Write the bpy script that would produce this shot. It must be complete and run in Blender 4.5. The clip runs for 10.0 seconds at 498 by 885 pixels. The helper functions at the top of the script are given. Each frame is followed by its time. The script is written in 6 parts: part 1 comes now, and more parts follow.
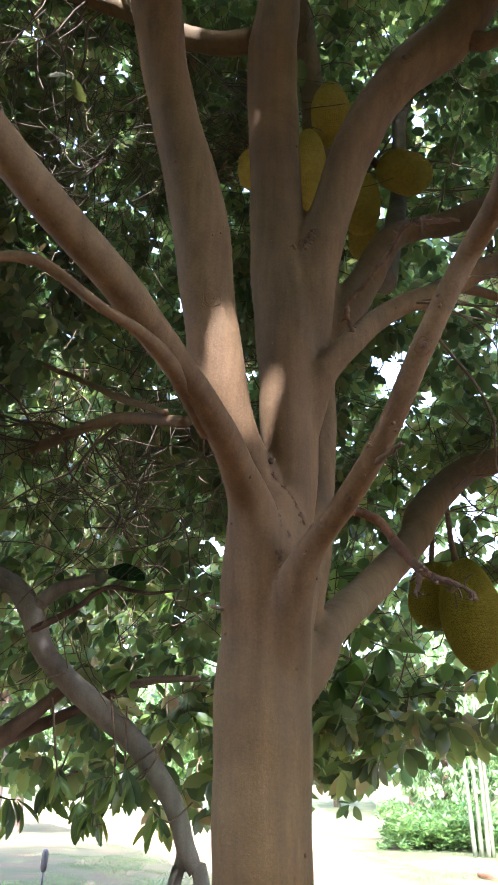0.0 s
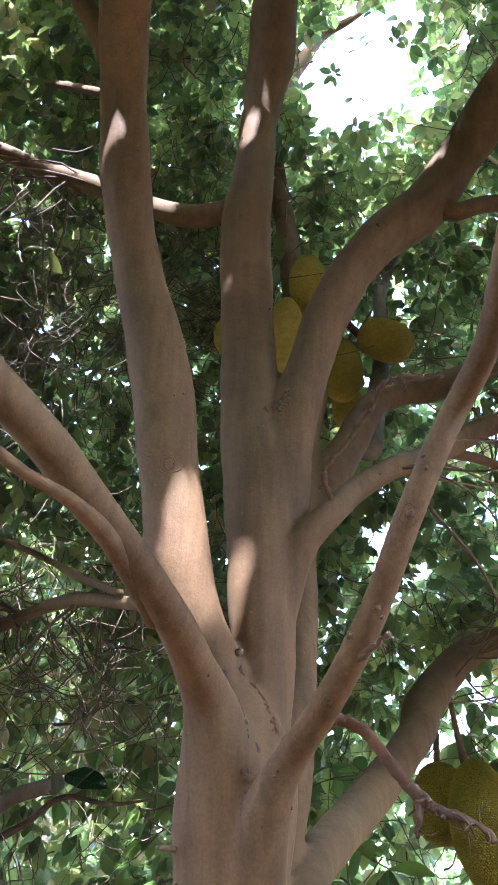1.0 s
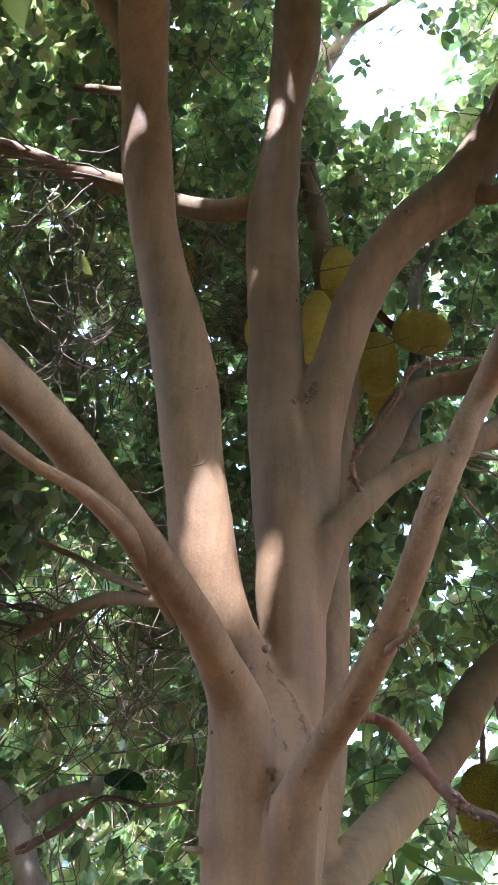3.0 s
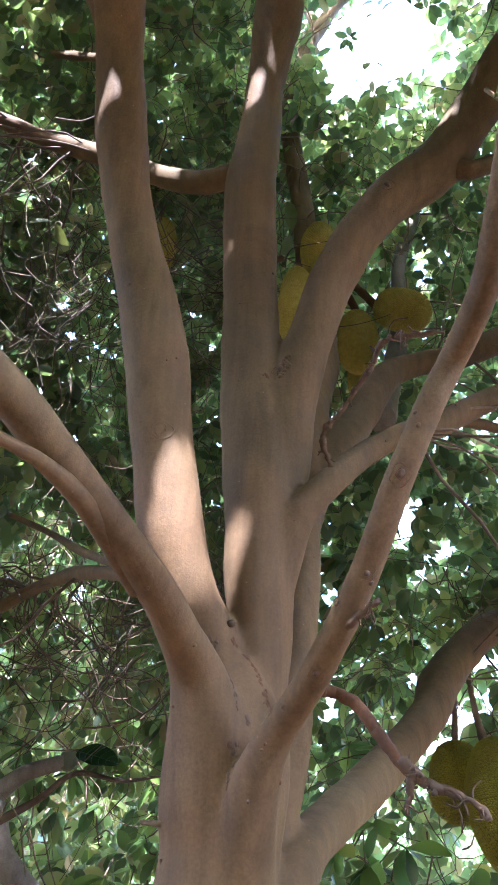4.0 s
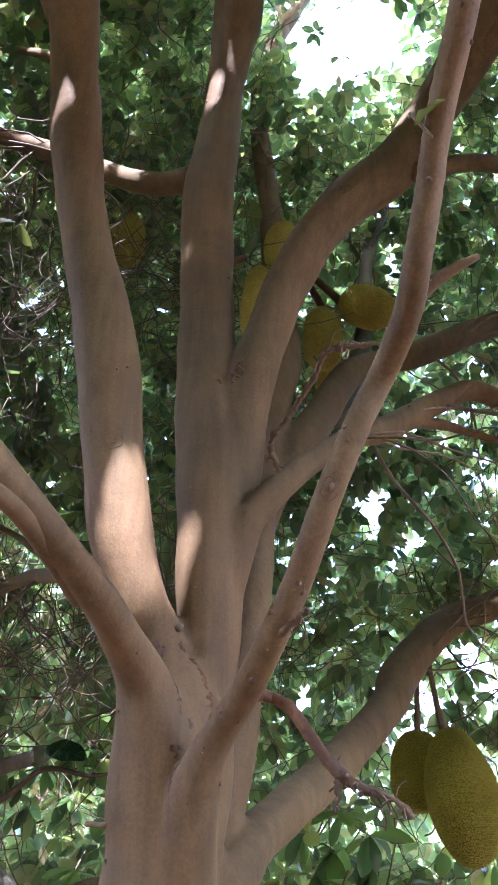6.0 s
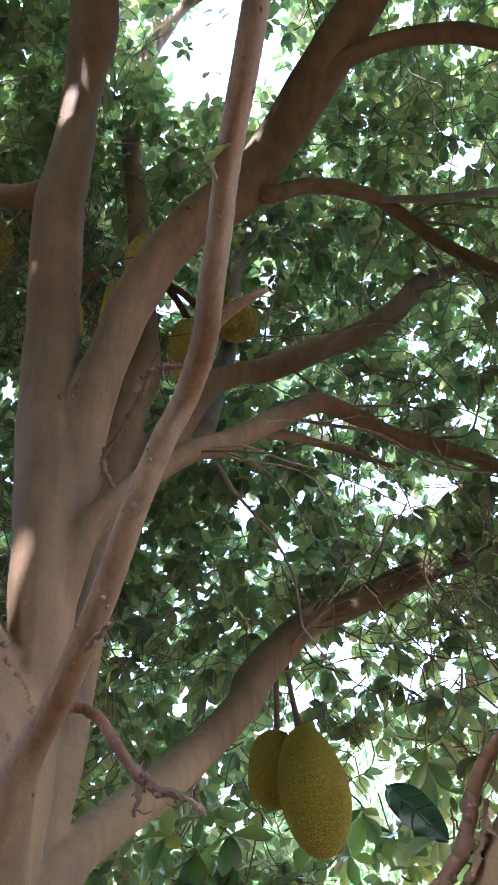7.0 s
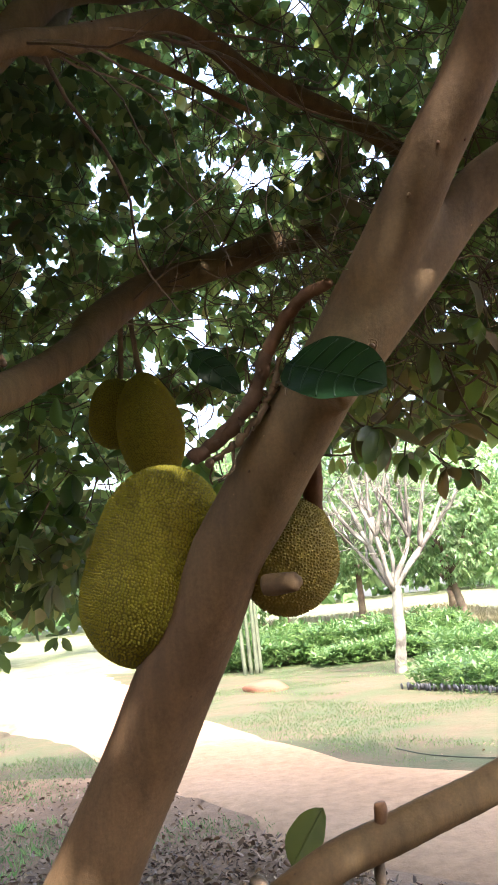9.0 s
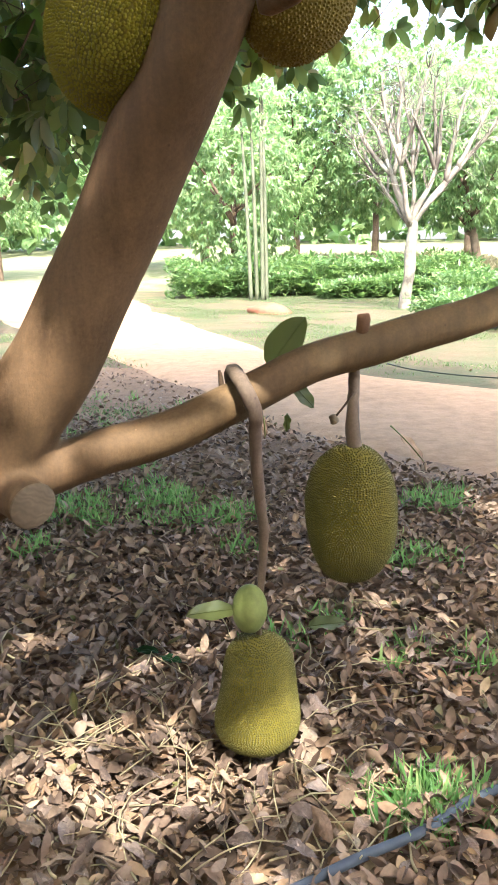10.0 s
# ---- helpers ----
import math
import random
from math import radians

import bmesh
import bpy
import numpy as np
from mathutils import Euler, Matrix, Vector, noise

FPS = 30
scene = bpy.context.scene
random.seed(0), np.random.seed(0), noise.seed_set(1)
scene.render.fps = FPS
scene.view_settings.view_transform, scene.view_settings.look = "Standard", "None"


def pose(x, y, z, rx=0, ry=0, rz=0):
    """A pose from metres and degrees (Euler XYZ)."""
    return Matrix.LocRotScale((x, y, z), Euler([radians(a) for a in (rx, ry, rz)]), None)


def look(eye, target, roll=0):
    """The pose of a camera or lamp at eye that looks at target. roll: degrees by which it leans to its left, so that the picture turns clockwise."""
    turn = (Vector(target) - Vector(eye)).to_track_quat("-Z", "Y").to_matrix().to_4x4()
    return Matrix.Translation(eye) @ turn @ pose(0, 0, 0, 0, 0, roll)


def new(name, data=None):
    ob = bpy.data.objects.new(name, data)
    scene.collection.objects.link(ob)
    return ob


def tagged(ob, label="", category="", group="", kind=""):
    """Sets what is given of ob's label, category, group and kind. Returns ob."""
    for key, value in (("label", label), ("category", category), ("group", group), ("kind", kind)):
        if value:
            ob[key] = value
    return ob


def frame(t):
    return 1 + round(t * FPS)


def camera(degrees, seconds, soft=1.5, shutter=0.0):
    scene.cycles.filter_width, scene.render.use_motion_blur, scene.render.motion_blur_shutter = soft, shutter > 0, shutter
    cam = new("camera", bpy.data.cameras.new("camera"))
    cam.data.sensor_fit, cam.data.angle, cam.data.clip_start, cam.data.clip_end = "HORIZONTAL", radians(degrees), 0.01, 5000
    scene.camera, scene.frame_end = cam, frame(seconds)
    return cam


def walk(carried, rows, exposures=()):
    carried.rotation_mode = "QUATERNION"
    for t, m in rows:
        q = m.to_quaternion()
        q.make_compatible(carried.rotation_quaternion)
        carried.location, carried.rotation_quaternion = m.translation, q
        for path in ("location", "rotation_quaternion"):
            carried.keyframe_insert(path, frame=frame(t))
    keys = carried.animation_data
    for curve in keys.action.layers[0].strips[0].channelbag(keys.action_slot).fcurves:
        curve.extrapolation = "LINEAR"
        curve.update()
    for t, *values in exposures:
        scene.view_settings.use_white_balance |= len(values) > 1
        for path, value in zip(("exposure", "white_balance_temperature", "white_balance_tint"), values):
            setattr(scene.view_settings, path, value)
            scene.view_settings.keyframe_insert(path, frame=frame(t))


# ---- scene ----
from mathutils.bvhtree import BVHTree

cam = camera(35.4, 10.0)
PATH = [
    (0, (0.33, -0.059, 1.608), (-0.011, 1.739, 2.415), 0.7),
    (0.5, (0.347, 0.028, 1.684), (0.057, 1.685, 2.765), -0.7),
    (1, (0.359, 0.183, 1.746), (0.068, 1.768, 2.93), 0.1),
    (1.5, (0.369, 0.2, 1.754), (0.086, 1.764, 2.962), -1.1),
    (2, (0.383, 0.228, 1.755), (0.049, 1.777, 2.978), -0.2),
    (2.5, (0.388, 0.23, 1.754), (0.011, 1.774, 2.968), 0.8),
    (2.7, (0.39, 0.232, 1.752), (-0.006, 1.78, 2.955), 1.1),
    (3.8, (0.421, 0.282, 1.753), (0.027, 1.865, 2.91), 1.5),
    (4, (0.428, 0.285, 1.755), (0.055, 1.88, 2.904), 1.1),
    (4.5, (0.433, 0.288, 1.757), (0.077, 1.893, 2.896), 0.7),
    (5, (0.441, 0.296, 1.757), (0.093, 1.904, 2.894), 0.5),
    (5.2, (0.449, 0.295, 1.758), (0.097, 1.901, 2.897), 0.4),
    (6.3, (0.573, 0.223, 1.775), (0.259, 1.851, 2.893), -1.1),
    (6.5, (0.607, 0.217, 1.766), (0.348, 1.848, 2.893), -2.1),
    (7, (0.716, 0.19, 1.748), (0.63, 1.847, 2.866), -5.7),
    (7.5, (0.824, 0.199, 1.684), (0.943, 1.87, 2.78), -7.0),
    (8, (0.84, 0.235, 1.602), (1.037, 2.052, 2.415), -6.5),
    (8.5, (0.827, 0.295, 1.539), (1.012, 2.212, 2.079), -5.3),
    (9, (0.799, 0.336, 1.503), (0.963, 2.28, 1.946), -5.8),
    (9.5, (0.791, 0.407, 1.401), (0.895, 2.4, 1.533), -2.8),
    (10, (0.835, 0.485, 1.204), (0.921, 2.429, 0.743), -0.9),
]
EXPOSURES = [(0.0, 4.4, 5600, 18), (0.6, 4.9, 5300, 20), (4.5, 5.05, 5200, 21), (6.5, 5.0, 5150, 22), (7.5, 5.0, 5100, 22), (8.1, 4.25, 5850, 18), (8.6, 3.58, 6150, 17), (9.0, 3.62, 6150, 17), (9.6, 3.8, 6150, 13), (10.0, 3.7, 6150, 13)]
walk(cam, [(t, look(eye, target, roll)) for t, eye, target, roll in PATH], EXPOSURES)

# world, sun
SUN_FROM = Vector((0.08, -0.60, 0.80)).normalized()
world = bpy.data.worlds.new("daylight")
scene.world = world
world.use_nodes = True
wn = world.node_tree
sky = wn.nodes.new("ShaderNodeTexSky")
sky.sky_type = "NISHITA"
sky.sun_disc = False
sky.sun_elevation = math.asin(SUN_FROM.z)
sky.sun_rotation = math.atan2(SUN_FROM.x, SUN_FROM.y)
sky.air_density, sky.dust_density, sky.ozone_density = 1.0, 5.0, 0.6
wn.nodes["Background"].inputs["Strength"].default_value = 0.15
wn.links.new(sky.outputs["Color"], wn.nodes["Background"].inputs["Color"])

sun_data = bpy.data.lights.new("sun", "SUN")
sun_data.energy, sun_data.angle, sun_data.color = 1.6, radians(0.53), (1.0, 0.96, 0.9)
sun = new("sun", sun_data)
sun.matrix_world = look((0, 0, 20), Vector((0, 0, 20)) - SUN_FROM)


# ---- materials ----
def rgba(c):
    return (c[0], c[1], c[2], 1.0)


class Nodes:
    """A node material, written line by line."""

    def __init__(self, name, rough=0.8, spec=0.3):
        self.mat = bpy.data.materials.new(name)
        self.mat.use_nodes = True
        self.tree = self.mat.node_tree
        self.bsdf = self.tree.nodes["Principled BSDF"]
        self.out = self.tree.nodes["Material Output"]
        self.bsdf.inputs["Roughness"].default_value = rough
        self.bsdf.inputs["Specular IOR Level"].default_value = spec
        self.coord = self.tree.nodes.new("ShaderNodeTexCoord").outputs["Object"]

    def link(self, a, b):
        self.tree.links.new(a, b)

    def noise(self, scale, detail=4.0, rough=0.55, stretch=None):
        n = self.tree.nodes.new("ShaderNodeTexNoise")
        n.inputs["Scale"].default_value = scale
        n.inputs["Detail"].default_value = detail
        n.inputs["Roughness"].default_value = rough
        src = self.coord
        if stretch:
            m = self.tree.nodes.new("ShaderNodeMapping")
            m.inputs["Scale"].default_value = stretch
            self.link(src, m.inputs["Vector"])
            src = m.outputs["Vector"]
        self.link(src, n.inputs["Vector"])
        return n.outputs["Fac"]

    def voronoi(self, scale, feature="F1", out="Distance"):
        n = self.tree.nodes.new("ShaderNodeTexVoronoi")
        n.feature = feature
        n.inputs["Scale"].default_value = scale
        self.link(self.coord, n.inputs["Vector"])
        return n.outputs[out]

    def ramp(self, fac, stops):
        n = self.tree.nodes.new("ShaderNodeValToRGB")
        el = n.color_ramp.elements
        while len(el) < len(stops):
            el.new(0.5)
        for e, (p, c) in zip(el, stops):
            e.position, e.color = p, rgba(c) if len(c) == 3 else c
        self.link(fac, n.inputs["Fac"])
        return n.outputs["Color"]

    def mix(self, fac, a, b, kind="MIX"):
        n = self.tree.nodes.new("ShaderNodeMix")
        n.data_type, n.blend_type = "RGBA", kind
        for sock, v in ((n.inputs[0], fac), (n.inputs[6], a), (n.inputs[7], b)):
            if isinstance(v, (int, float)):
                sock.default_value = v
            elif isinstance(v, tuple):
                sock.default_value = rgba(v)
            else:
                self.link(v, sock)
        return n.outputs[2]

    def island(self):
        return self.tree.nodes.new("ShaderNodeNewGeometry").outputs["Random Per Island"]

    def bump(self, height, strength=0.3, dist=0.01, below=None):
        n = self.tree.nodes.new("ShaderNodeBump")
        n.inputs["Strength"].default_value = strength
        n.inputs["Distance"].default_value = dist
        self.link(height, n.inputs["Height"])
        if below is not None:
            self.link(below, n.inputs["Normal"])
        return n.outputs["Normal"]

    def done(self, color, normal=None, glow=None):
        if isinstance(color, tuple):
            self.bsdf.inputs["Base Color"].default_value = rgba(color)
        else:
            self.link(color, self.bsdf.inputs["Base Color"])
        if normal is not None:
            self.link(normal, self.bsdf.inputs["Normal"])
        if glow is not None:  # light that passes through a thin leaf
            t = self.tree.nodes.new("ShaderNodeBsdfTranslucent")
            self.link(glow, t.inputs["Color"])
            m = self.tree.nodes.new("ShaderNodeMixShader")
            m.inputs["Fac"].default_value = 0.5
            self.link(self.bsdf.outputs["BSDF"], m.inputs[1])
            self.link(t.outputs["BSDF"], m.inputs[2])
            self.link(m.outputs["Shader"], self.out.inputs["Surface"])
        return self.mat


def bark_material(name, dark, mid, pale, lichen=0.5):
    """Smooth bark: broad olive and reddish zones, faint upright streaks, pale flecks and dark pores."""
    n = Nodes(name, 0.78, 0.22)
    col = n.ramp(n.noise(2.2, 5, 0.6), [(0.34, dark), (0.52, mid), (0.68, pale)])
    hue = n.ramp(n.noise(0.9, 3, 0.5), [(0.40, (0.95, 1.03, 0.92)), (0.60, (1.02, 0.985, 0.965))])
    col = n.mix(1.0, col, hue, "MULTIPLY")
    streak = n.ramp(n.noise(24, 5, 0.65, (1, 1, 0.08)), [(0.34, (0.72, 0.71, 0.70)), (0.66, (1.2, 1.19, 1.17))])
    col = n.mix(0.75, col, streak, "MULTIPLY")
    grain = n.ramp(n.noise(150, 4, 0.7), [(0.35, (0.80, 0.79, 0.78)), (0.65, (1.14, 1.13, 1.12))])
    col = n.mix(0.75, col, grain, "MULTIPLY")
    spots = n.ramp(n.noise(7.0, 5, 0.7), [(0.62, (0, 0, 0)), (0.72, (1, 1, 1))])
    col = n.mix(n.mix(1.0, spots, (lichen * 0.4, lichen * 0.4, lichen * 0.4), "MULTIPLY"), col, (pale[0] * 1.2, pale[1] * 1.22, pale[2] * 1.22))
    stain = n.ramp(n.noise(4.2, 6, 0.7), [(0.30, (0.4, 0.4, 0.4)), (0.42, (0, 0, 0))])
    col = n.mix(stain, col, (dark[0] * 0.6, dark[1] * 0.58, dark[2] * 0.56))
    fleck = n.mix(1.0, n.ramp(n.voronoi(34), [(0.03, (1, 1, 1)), (0.09, (0, 0, 0))]), n.ramp(n.noise(18, 3), [(0.54, (0, 0, 0)), (0.62, (0.8, 0.8, 0.8))]), "MULTIPLY")
    col = n.mix(fleck, col, (pale[0] * 1.9, pale[1] * 1.9, pale[2] * 2.0))
    pores = n.mix(1.0, n.ramp(n.voronoi(24), [(0.04, (1, 1, 1)), (0.09, (0, 0, 0))]), n.ramp(n.noise(5, 2), [(0.50, (0, 0, 0)), (0.58, (0.7, 0.7, 0.7))]), "MULTIPLY")
    col = n.mix(pores, col, (dark[0] * 0.5, dark[1] * 0.45, dark[2] * 0.45))
    b = n.bump(n.noise(140, 5, 0.7), 0.3, 0.003)
    b = n.bump(n.noise(30, 5, 0.65, (1, 1, 0.18)), 0.3, 0.005, b)
    b = n.bump(n.noise(7.0, 3, 0.5), 0.35, 0.02, b)
    return n.done(col, b)


BARK = bark_material("bark", (0.075, 0.0445, 0.0205), (0.101, 0.060, 0.028), (0.123, 0.077, 0.038), 0.6)
TWIG = bark_material("twig_bark", (0.075, 0.05, 0.036), (0.12, 0.083, 0.06), (0.18, 0.13, 0.098), 0.3)
# TWIG darkened in colour; on the crown's left it stands in for shade
DARK_TWIG = bark_material("dark_twig_bark", (0.05, 0.033, 0.023), (0.075, 0.05, 0.035), (0.10, 0.07, 0.05), 0.2)
GREY_BARK = bark_material("grey_bark", (0.090, 0.079, 0.064), (0.135, 0.120, 0.099), (0.195, 0.180, 0.154), 0.6)
SHOOT = bark_material("reddish_shoot", (0.055, 0.025, 0.012), (0.09, 0.042, 0.02), (0.115, 0.061, 0.031), 0.25)
DRY_SHOOT = bark_material("dry_shoot", (0.05, 0.03, 0.019), (0.09, 0.054, 0.034), (0.14, 0.09, 0.06), 0.3)
OLD_SHOOT = bark_material("old_reddish_shoot", (0.038, 0.019, 0.011), (0.064, 0.032, 0.018), (0.086, 0.048, 0.029), 0.25)
SCAR = bark_material("dark_scar", (0.045, 0.027, 0.02), (0.08, 0.048, 0.034), (0.13, 0.085, 0.06), 0.2)
WHITE_BARK = bark_material("white_bark", (0.042, 0.036, 0.028), (0.133, 0.120, 0.099), (0.217, 0.203, 0.173), 0.6)
POLE_BARK = bark_material("pale_green_bark", (0.053, 0.060, 0.038), (0.079, 0.088, 0.056), (0.109, 0.116, 0.079), 0.3)


def leaf_material(name, stops, through_stops, rough=0.38, spec=0.45, single=False):
    n = Nodes(name, rough, spec)
    r = n.tree.nodes.new("ShaderNodeObjectInfo").outputs["Random"] if single else n.island()
    col = n.ramp(r, stops)
    blot = n.ramp(n.noise(24, 3), [(0.35, (0.75, 0.78, 0.75)), (0.7, (1.15, 1.12, 1.05))])
    col = n.mix(0.7, col, blot, "MULTIPLY")
    return n.done(col, n.bump(n.noise(70, 2), 0.15, 0.004), n.ramp(r, through_stops))


LEAF = leaf_material(
    "leaf_green",
    [(0.0, (0.030, 0.042, 0.028)), (0.35, (0.046, 0.062, 0.038)), (0.65, (0.072, 0.090, 0.048)), (0.8, (0.10, 0.10, 0.052)), (0.92, (0.125, 0.10, 0.058)), (1.0, (0.14, 0.095, 0.062))],
    [(0.0, (0.12, 0.18, 0.06)), (0.5, (0.27, 0.38, 0.10)), (0.85, (0.48, 0.55, 0.15)), (1.0, (0.48, 0.38, 0.17))], 0.32, 0.6)
DARK_LEAF = leaf_material(
    "leaf_dark_green", [(0.0, (0.004, 0.016, 0.005)), (1.0, (0.008, 0.026, 0.008))], [(0.0, (0.006, 0.022, 0.005)), (1.0, (0.014, 0.04, 0.007))], 0.32, 0.15)
VEIN = leaf_material("leaf_vein", [(0.0, (0.010, 0.030, 0.010)), (1.0, (0.014, 0.036, 0.012))], [(0.0, (0.03, 0.07, 0.015)), (1.0, (0.03, 0.07, 0.015))])
OLIVE_LEAF = leaf_material(
    "leaf_olive", [(0.0, (0.05, 0.07, 0.02)), (1.0, (0.09, 0.10, 0.03))], [(0.0, (0.10, 0.13, 0.03)), (1.0, (0.15, 0.16, 0.035))])
MANGO_LEAF = leaf_material(
    "mango_leaf", [(0.0, (0.085, 0.162, 0.064)), (0.6, (0.145, 0.238, 0.093)), (1.0, (0.238, 0.306, 0.136))], [(0.0, (0.221, 0.374, 0.119)), (1.0, (0.357, 0.476, 0.187))])
DRY_LEAF = bark_material("dry_brown_leaf", (0.10, 0.07, 0.05), (0.16, 0.11, 0.075), (0.22, 0.16, 0.11), 0.2)
BED_LEAF = leaf_material(
    "seedling_leaf", [(0.0, (0.05, 0.10, 0.035)), (0.6, (0.085, 0.15, 0.05)), (1.0, (0.15, 0.20, 0.075))], [(0.0, (0.07, 0.16, 0.035)), (1.0, (0.17, 0.27, 0.07))])
GRASS = leaf_material(
    "grass_blade", [(0.0, (0.04, 0.075, 0.03)), (0.7, (0.07, 0.115, 0.045)), (1.0, (0.14, 0.14, 0.07))], [(0.0, (0.10, 0.22, 0.05)), (1.0, (0.2, 0.25, 0.08))], 0.6)
TUFT = leaf_material(
    "grass_tuft", [(0.0, (0.06, 0.15, 0.04)), (0.7, (0.11, 0.23, 0.06)), (1.0, (0.20, 0.24, 0.09))], [(0.0, (0.15, 0.34, 0.07)), (1.0, (0.28, 0.38, 0.11))], 0.6)
DRY_GRASS = leaf_material(
    "dry_grass", [(0.0, (0.24, 0.20, 0.11)), (1.0, (0.42, 0.36, 0.22))], [(0.0, (0.3, 0.25, 0.12)), (1.0, (0.4, 0.34, 0.2))], 0.8)


def litter_material():
    n = Nodes("dry_leaf", 0.75, 0.25)
    r = n.island()
    col = n.ramp(r, [(0.0, (0.054, 0.036, 0.023)), (0.22, (0.111, 0.074, 0.047)), (0.45, (0.161, 0.112, 0.073)), (0.68, (0.207, 0.154, 0.106)), (0.85, (0.190, 0.117, 0.063)), (0.97, (0.281, 0.211, 0.127)), (1.0, (0.083, 0.083, 0.024))])
    col = n.mix(0.8, col, n.ramp(n.noise(40, 4), [(0.3, (0.6, 0.58, 0.56)), (0.7, (1.2, 1.18, 1.15))]), "MULTIPLY")
    return n.done(col, n.bump(n.noise(90, 3), 0.3, 0.004))


LITTER = litter_material()


def fruit_material(name, low, mid, high):
    n = Nodes(name, 0.62, 0.18)
    col = n.ramp(n.noise(5.5, 3, 0.6), [(0.3, low), (0.5, mid), (0.72, high)])
    col = n.mix(0.6, col, n.ramp(n.noise(55, 3), [(0.3, (0.7, 0.68, 0.62)), (0.7, (1.15, 1.12, 1.0))]), "MULTIPLY")
    blotch = n.ramp(n.noise(11, 4, 0.65), [(0.66, (0, 0, 0)), (0.74, (0.8, 0.8, 0.8))])
    col = n.mix(blotch, col, (0.13, 0.085, 0.035))
    return n.done(col, n.bump(n.noise(120, 3), 0.3, 0.003))


FRUIT = fruit_material("jackfruit_skin", (0.148, 0.130, 0.008), (0.19, 0.165, 0.010), (0.22, 0.185, 0.015))
# a darker copy of FRUIT, for the body between the spines
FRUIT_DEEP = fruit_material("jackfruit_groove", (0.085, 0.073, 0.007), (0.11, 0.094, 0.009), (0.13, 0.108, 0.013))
FRUIT_GOLD = fruit_material("jackfruit_golden", (0.21, 0.160, 0.024), (0.27, 0.21, 0.03), (0.32, 0.25, 0.05))
FRUIT_BROWN = fruit_material("jackfruit_brownish", (0.109, 0.081, 0.012), (0.138, 0.103, 0.016), (0.167, 0.127, 0.021))
# olive skin darkened in its colour, to stand for shade on the low fruits
FRUIT_SHADED = fruit_material("jackfruit_shaded_olive", (0.056, 0.049, 0.010), (0.076, 0.067, 0.012), (0.09, 0.078, 0.016))
FRUIT_YOUNG = fruit_material("young_fruit_skin", (0.105, 0.13, 0.035), (0.125, 0.15, 0.042), (0.145, 0.165, 0.055))


def cut_wood_material():
    n = Nodes("cut_wood", 0.8, 0.2)
    w = n.tree.nodes.new("ShaderNodeTexWave")
    w.wave_type, w.rings_direction = "RINGS", "SPHERICAL"
    w.inputs["Scale"].default_value, w.inputs["Distortion"].default_value = 26, 14
    n.link(n.coord, w.inputs["Vector"])
    col = n.ramp(w.outputs["Fac"], [(0.0, (0.115, 0.083, 0.05)), (1.0, (0.14, 0.102, 0.062))])
    col = n.mix(0.8, col, n.ramp(n.noise(16, 4), [(0.3, (0.6, 0.58, 0.55)), (0.7, (1.15, 1.15, 1.15))]), "MULTIPLY")
    return n.done(col, n.bump(n.noise(60, 3), 0.3, 0.004))


CUT = cut_wood_material()


def soil_material(name, a, b, c, scale=0.5, rough=0.95, tufts=None):
    n = Nodes(name, rough, 0.1)
    col = n.ramp(n.noise(scale, 6, 0.6), [(0.3, a), (0.5, b), (0.7, c)])
    col = n.mix(0.8, col, n.ramp(n.noise(scale * 22, 6, 0.7), [(0.3, (0.72, 0.7, 0.68)), (0.7, (1.18, 1.16, 1.14))]), "MULTIPLY")
    if tufts:
        m = n.ramp(n.noise(scale * 1.7, 5, 0.7), [(0.36, (0, 0, 0)), (0.60, (1, 1, 1))])
        col = n.mix(m, col, tufts)
    h = n.bump(n.noise(scale * 60, 5, 0.7), 0.4, 0.02)
    return n.done(col, n.bump(n.noise(scale * 6, 4, 0.6), 0.4, 0.06, h))


GROUND = soil_material("ground_soil", (0.072, 0.051, 0.032), (0.085, 0.062, 0.038), (0.102, 0.076, 0.046), 0.5, 0.95, (0.049, 0.055, 0.026))
PATH_SOIL = soil_material("path_dust", (0.225, 0.145, 0.079), (0.259, 0.169, 0.094), (0.293, 0.195, 0.113), 0.35)
LITTER_SOIL = soil_material("dark_soil", (0.101, 0.065, 0.036), (0.148, 0.097, 0.056), (0.191, 0.128, 0.076), 1.4)
FIELD = soil_material("dry_field", (0.09, 0.11, 0.05), (0.125, 0.135, 0.07), (0.165, 0.16, 0.098), 0.9)
RED_SOIL = soil_material("red_soil", (0.124, 0.053, 0.031), (0.155, 0.071, 0.042), (0.174, 0.087, 0.056), 3.0)


def plain(name, color, rough=0.5, spec=0.4):
    n = Nodes(name, rough, spec)
    col = n.mix(0.6, color, n.ramp(n.noise(30, 4), [(0.3, (0.7, 0.7, 0.7)), (0.7, (1.15, 1.15, 1.15))]), "MULTIPLY")
    return n.done(col, n.bump(n.noise(80, 3), 0.15, 0.003))


HOSE = plain("hose_grey", (0.045, 0.056, 0.066), 0.6, 0.2)
DULL_HOSE = plain("hose_dull_green", (0.04, 0.05, 0.035), 0.7, 0.15)
BLACK_PLASTIC = plain("black_plastic", (0.02, 0.02, 0.022), 0.45)


# ---- mesh helpers ----
rng = np.random.default_rng(7)


def group_of(name, place, label, category, group="", kind=""):
    e = new(name)
    e.location = place
    e.empty_display_size = 0.1
    tagged(e, label, category, group, kind)
    return e


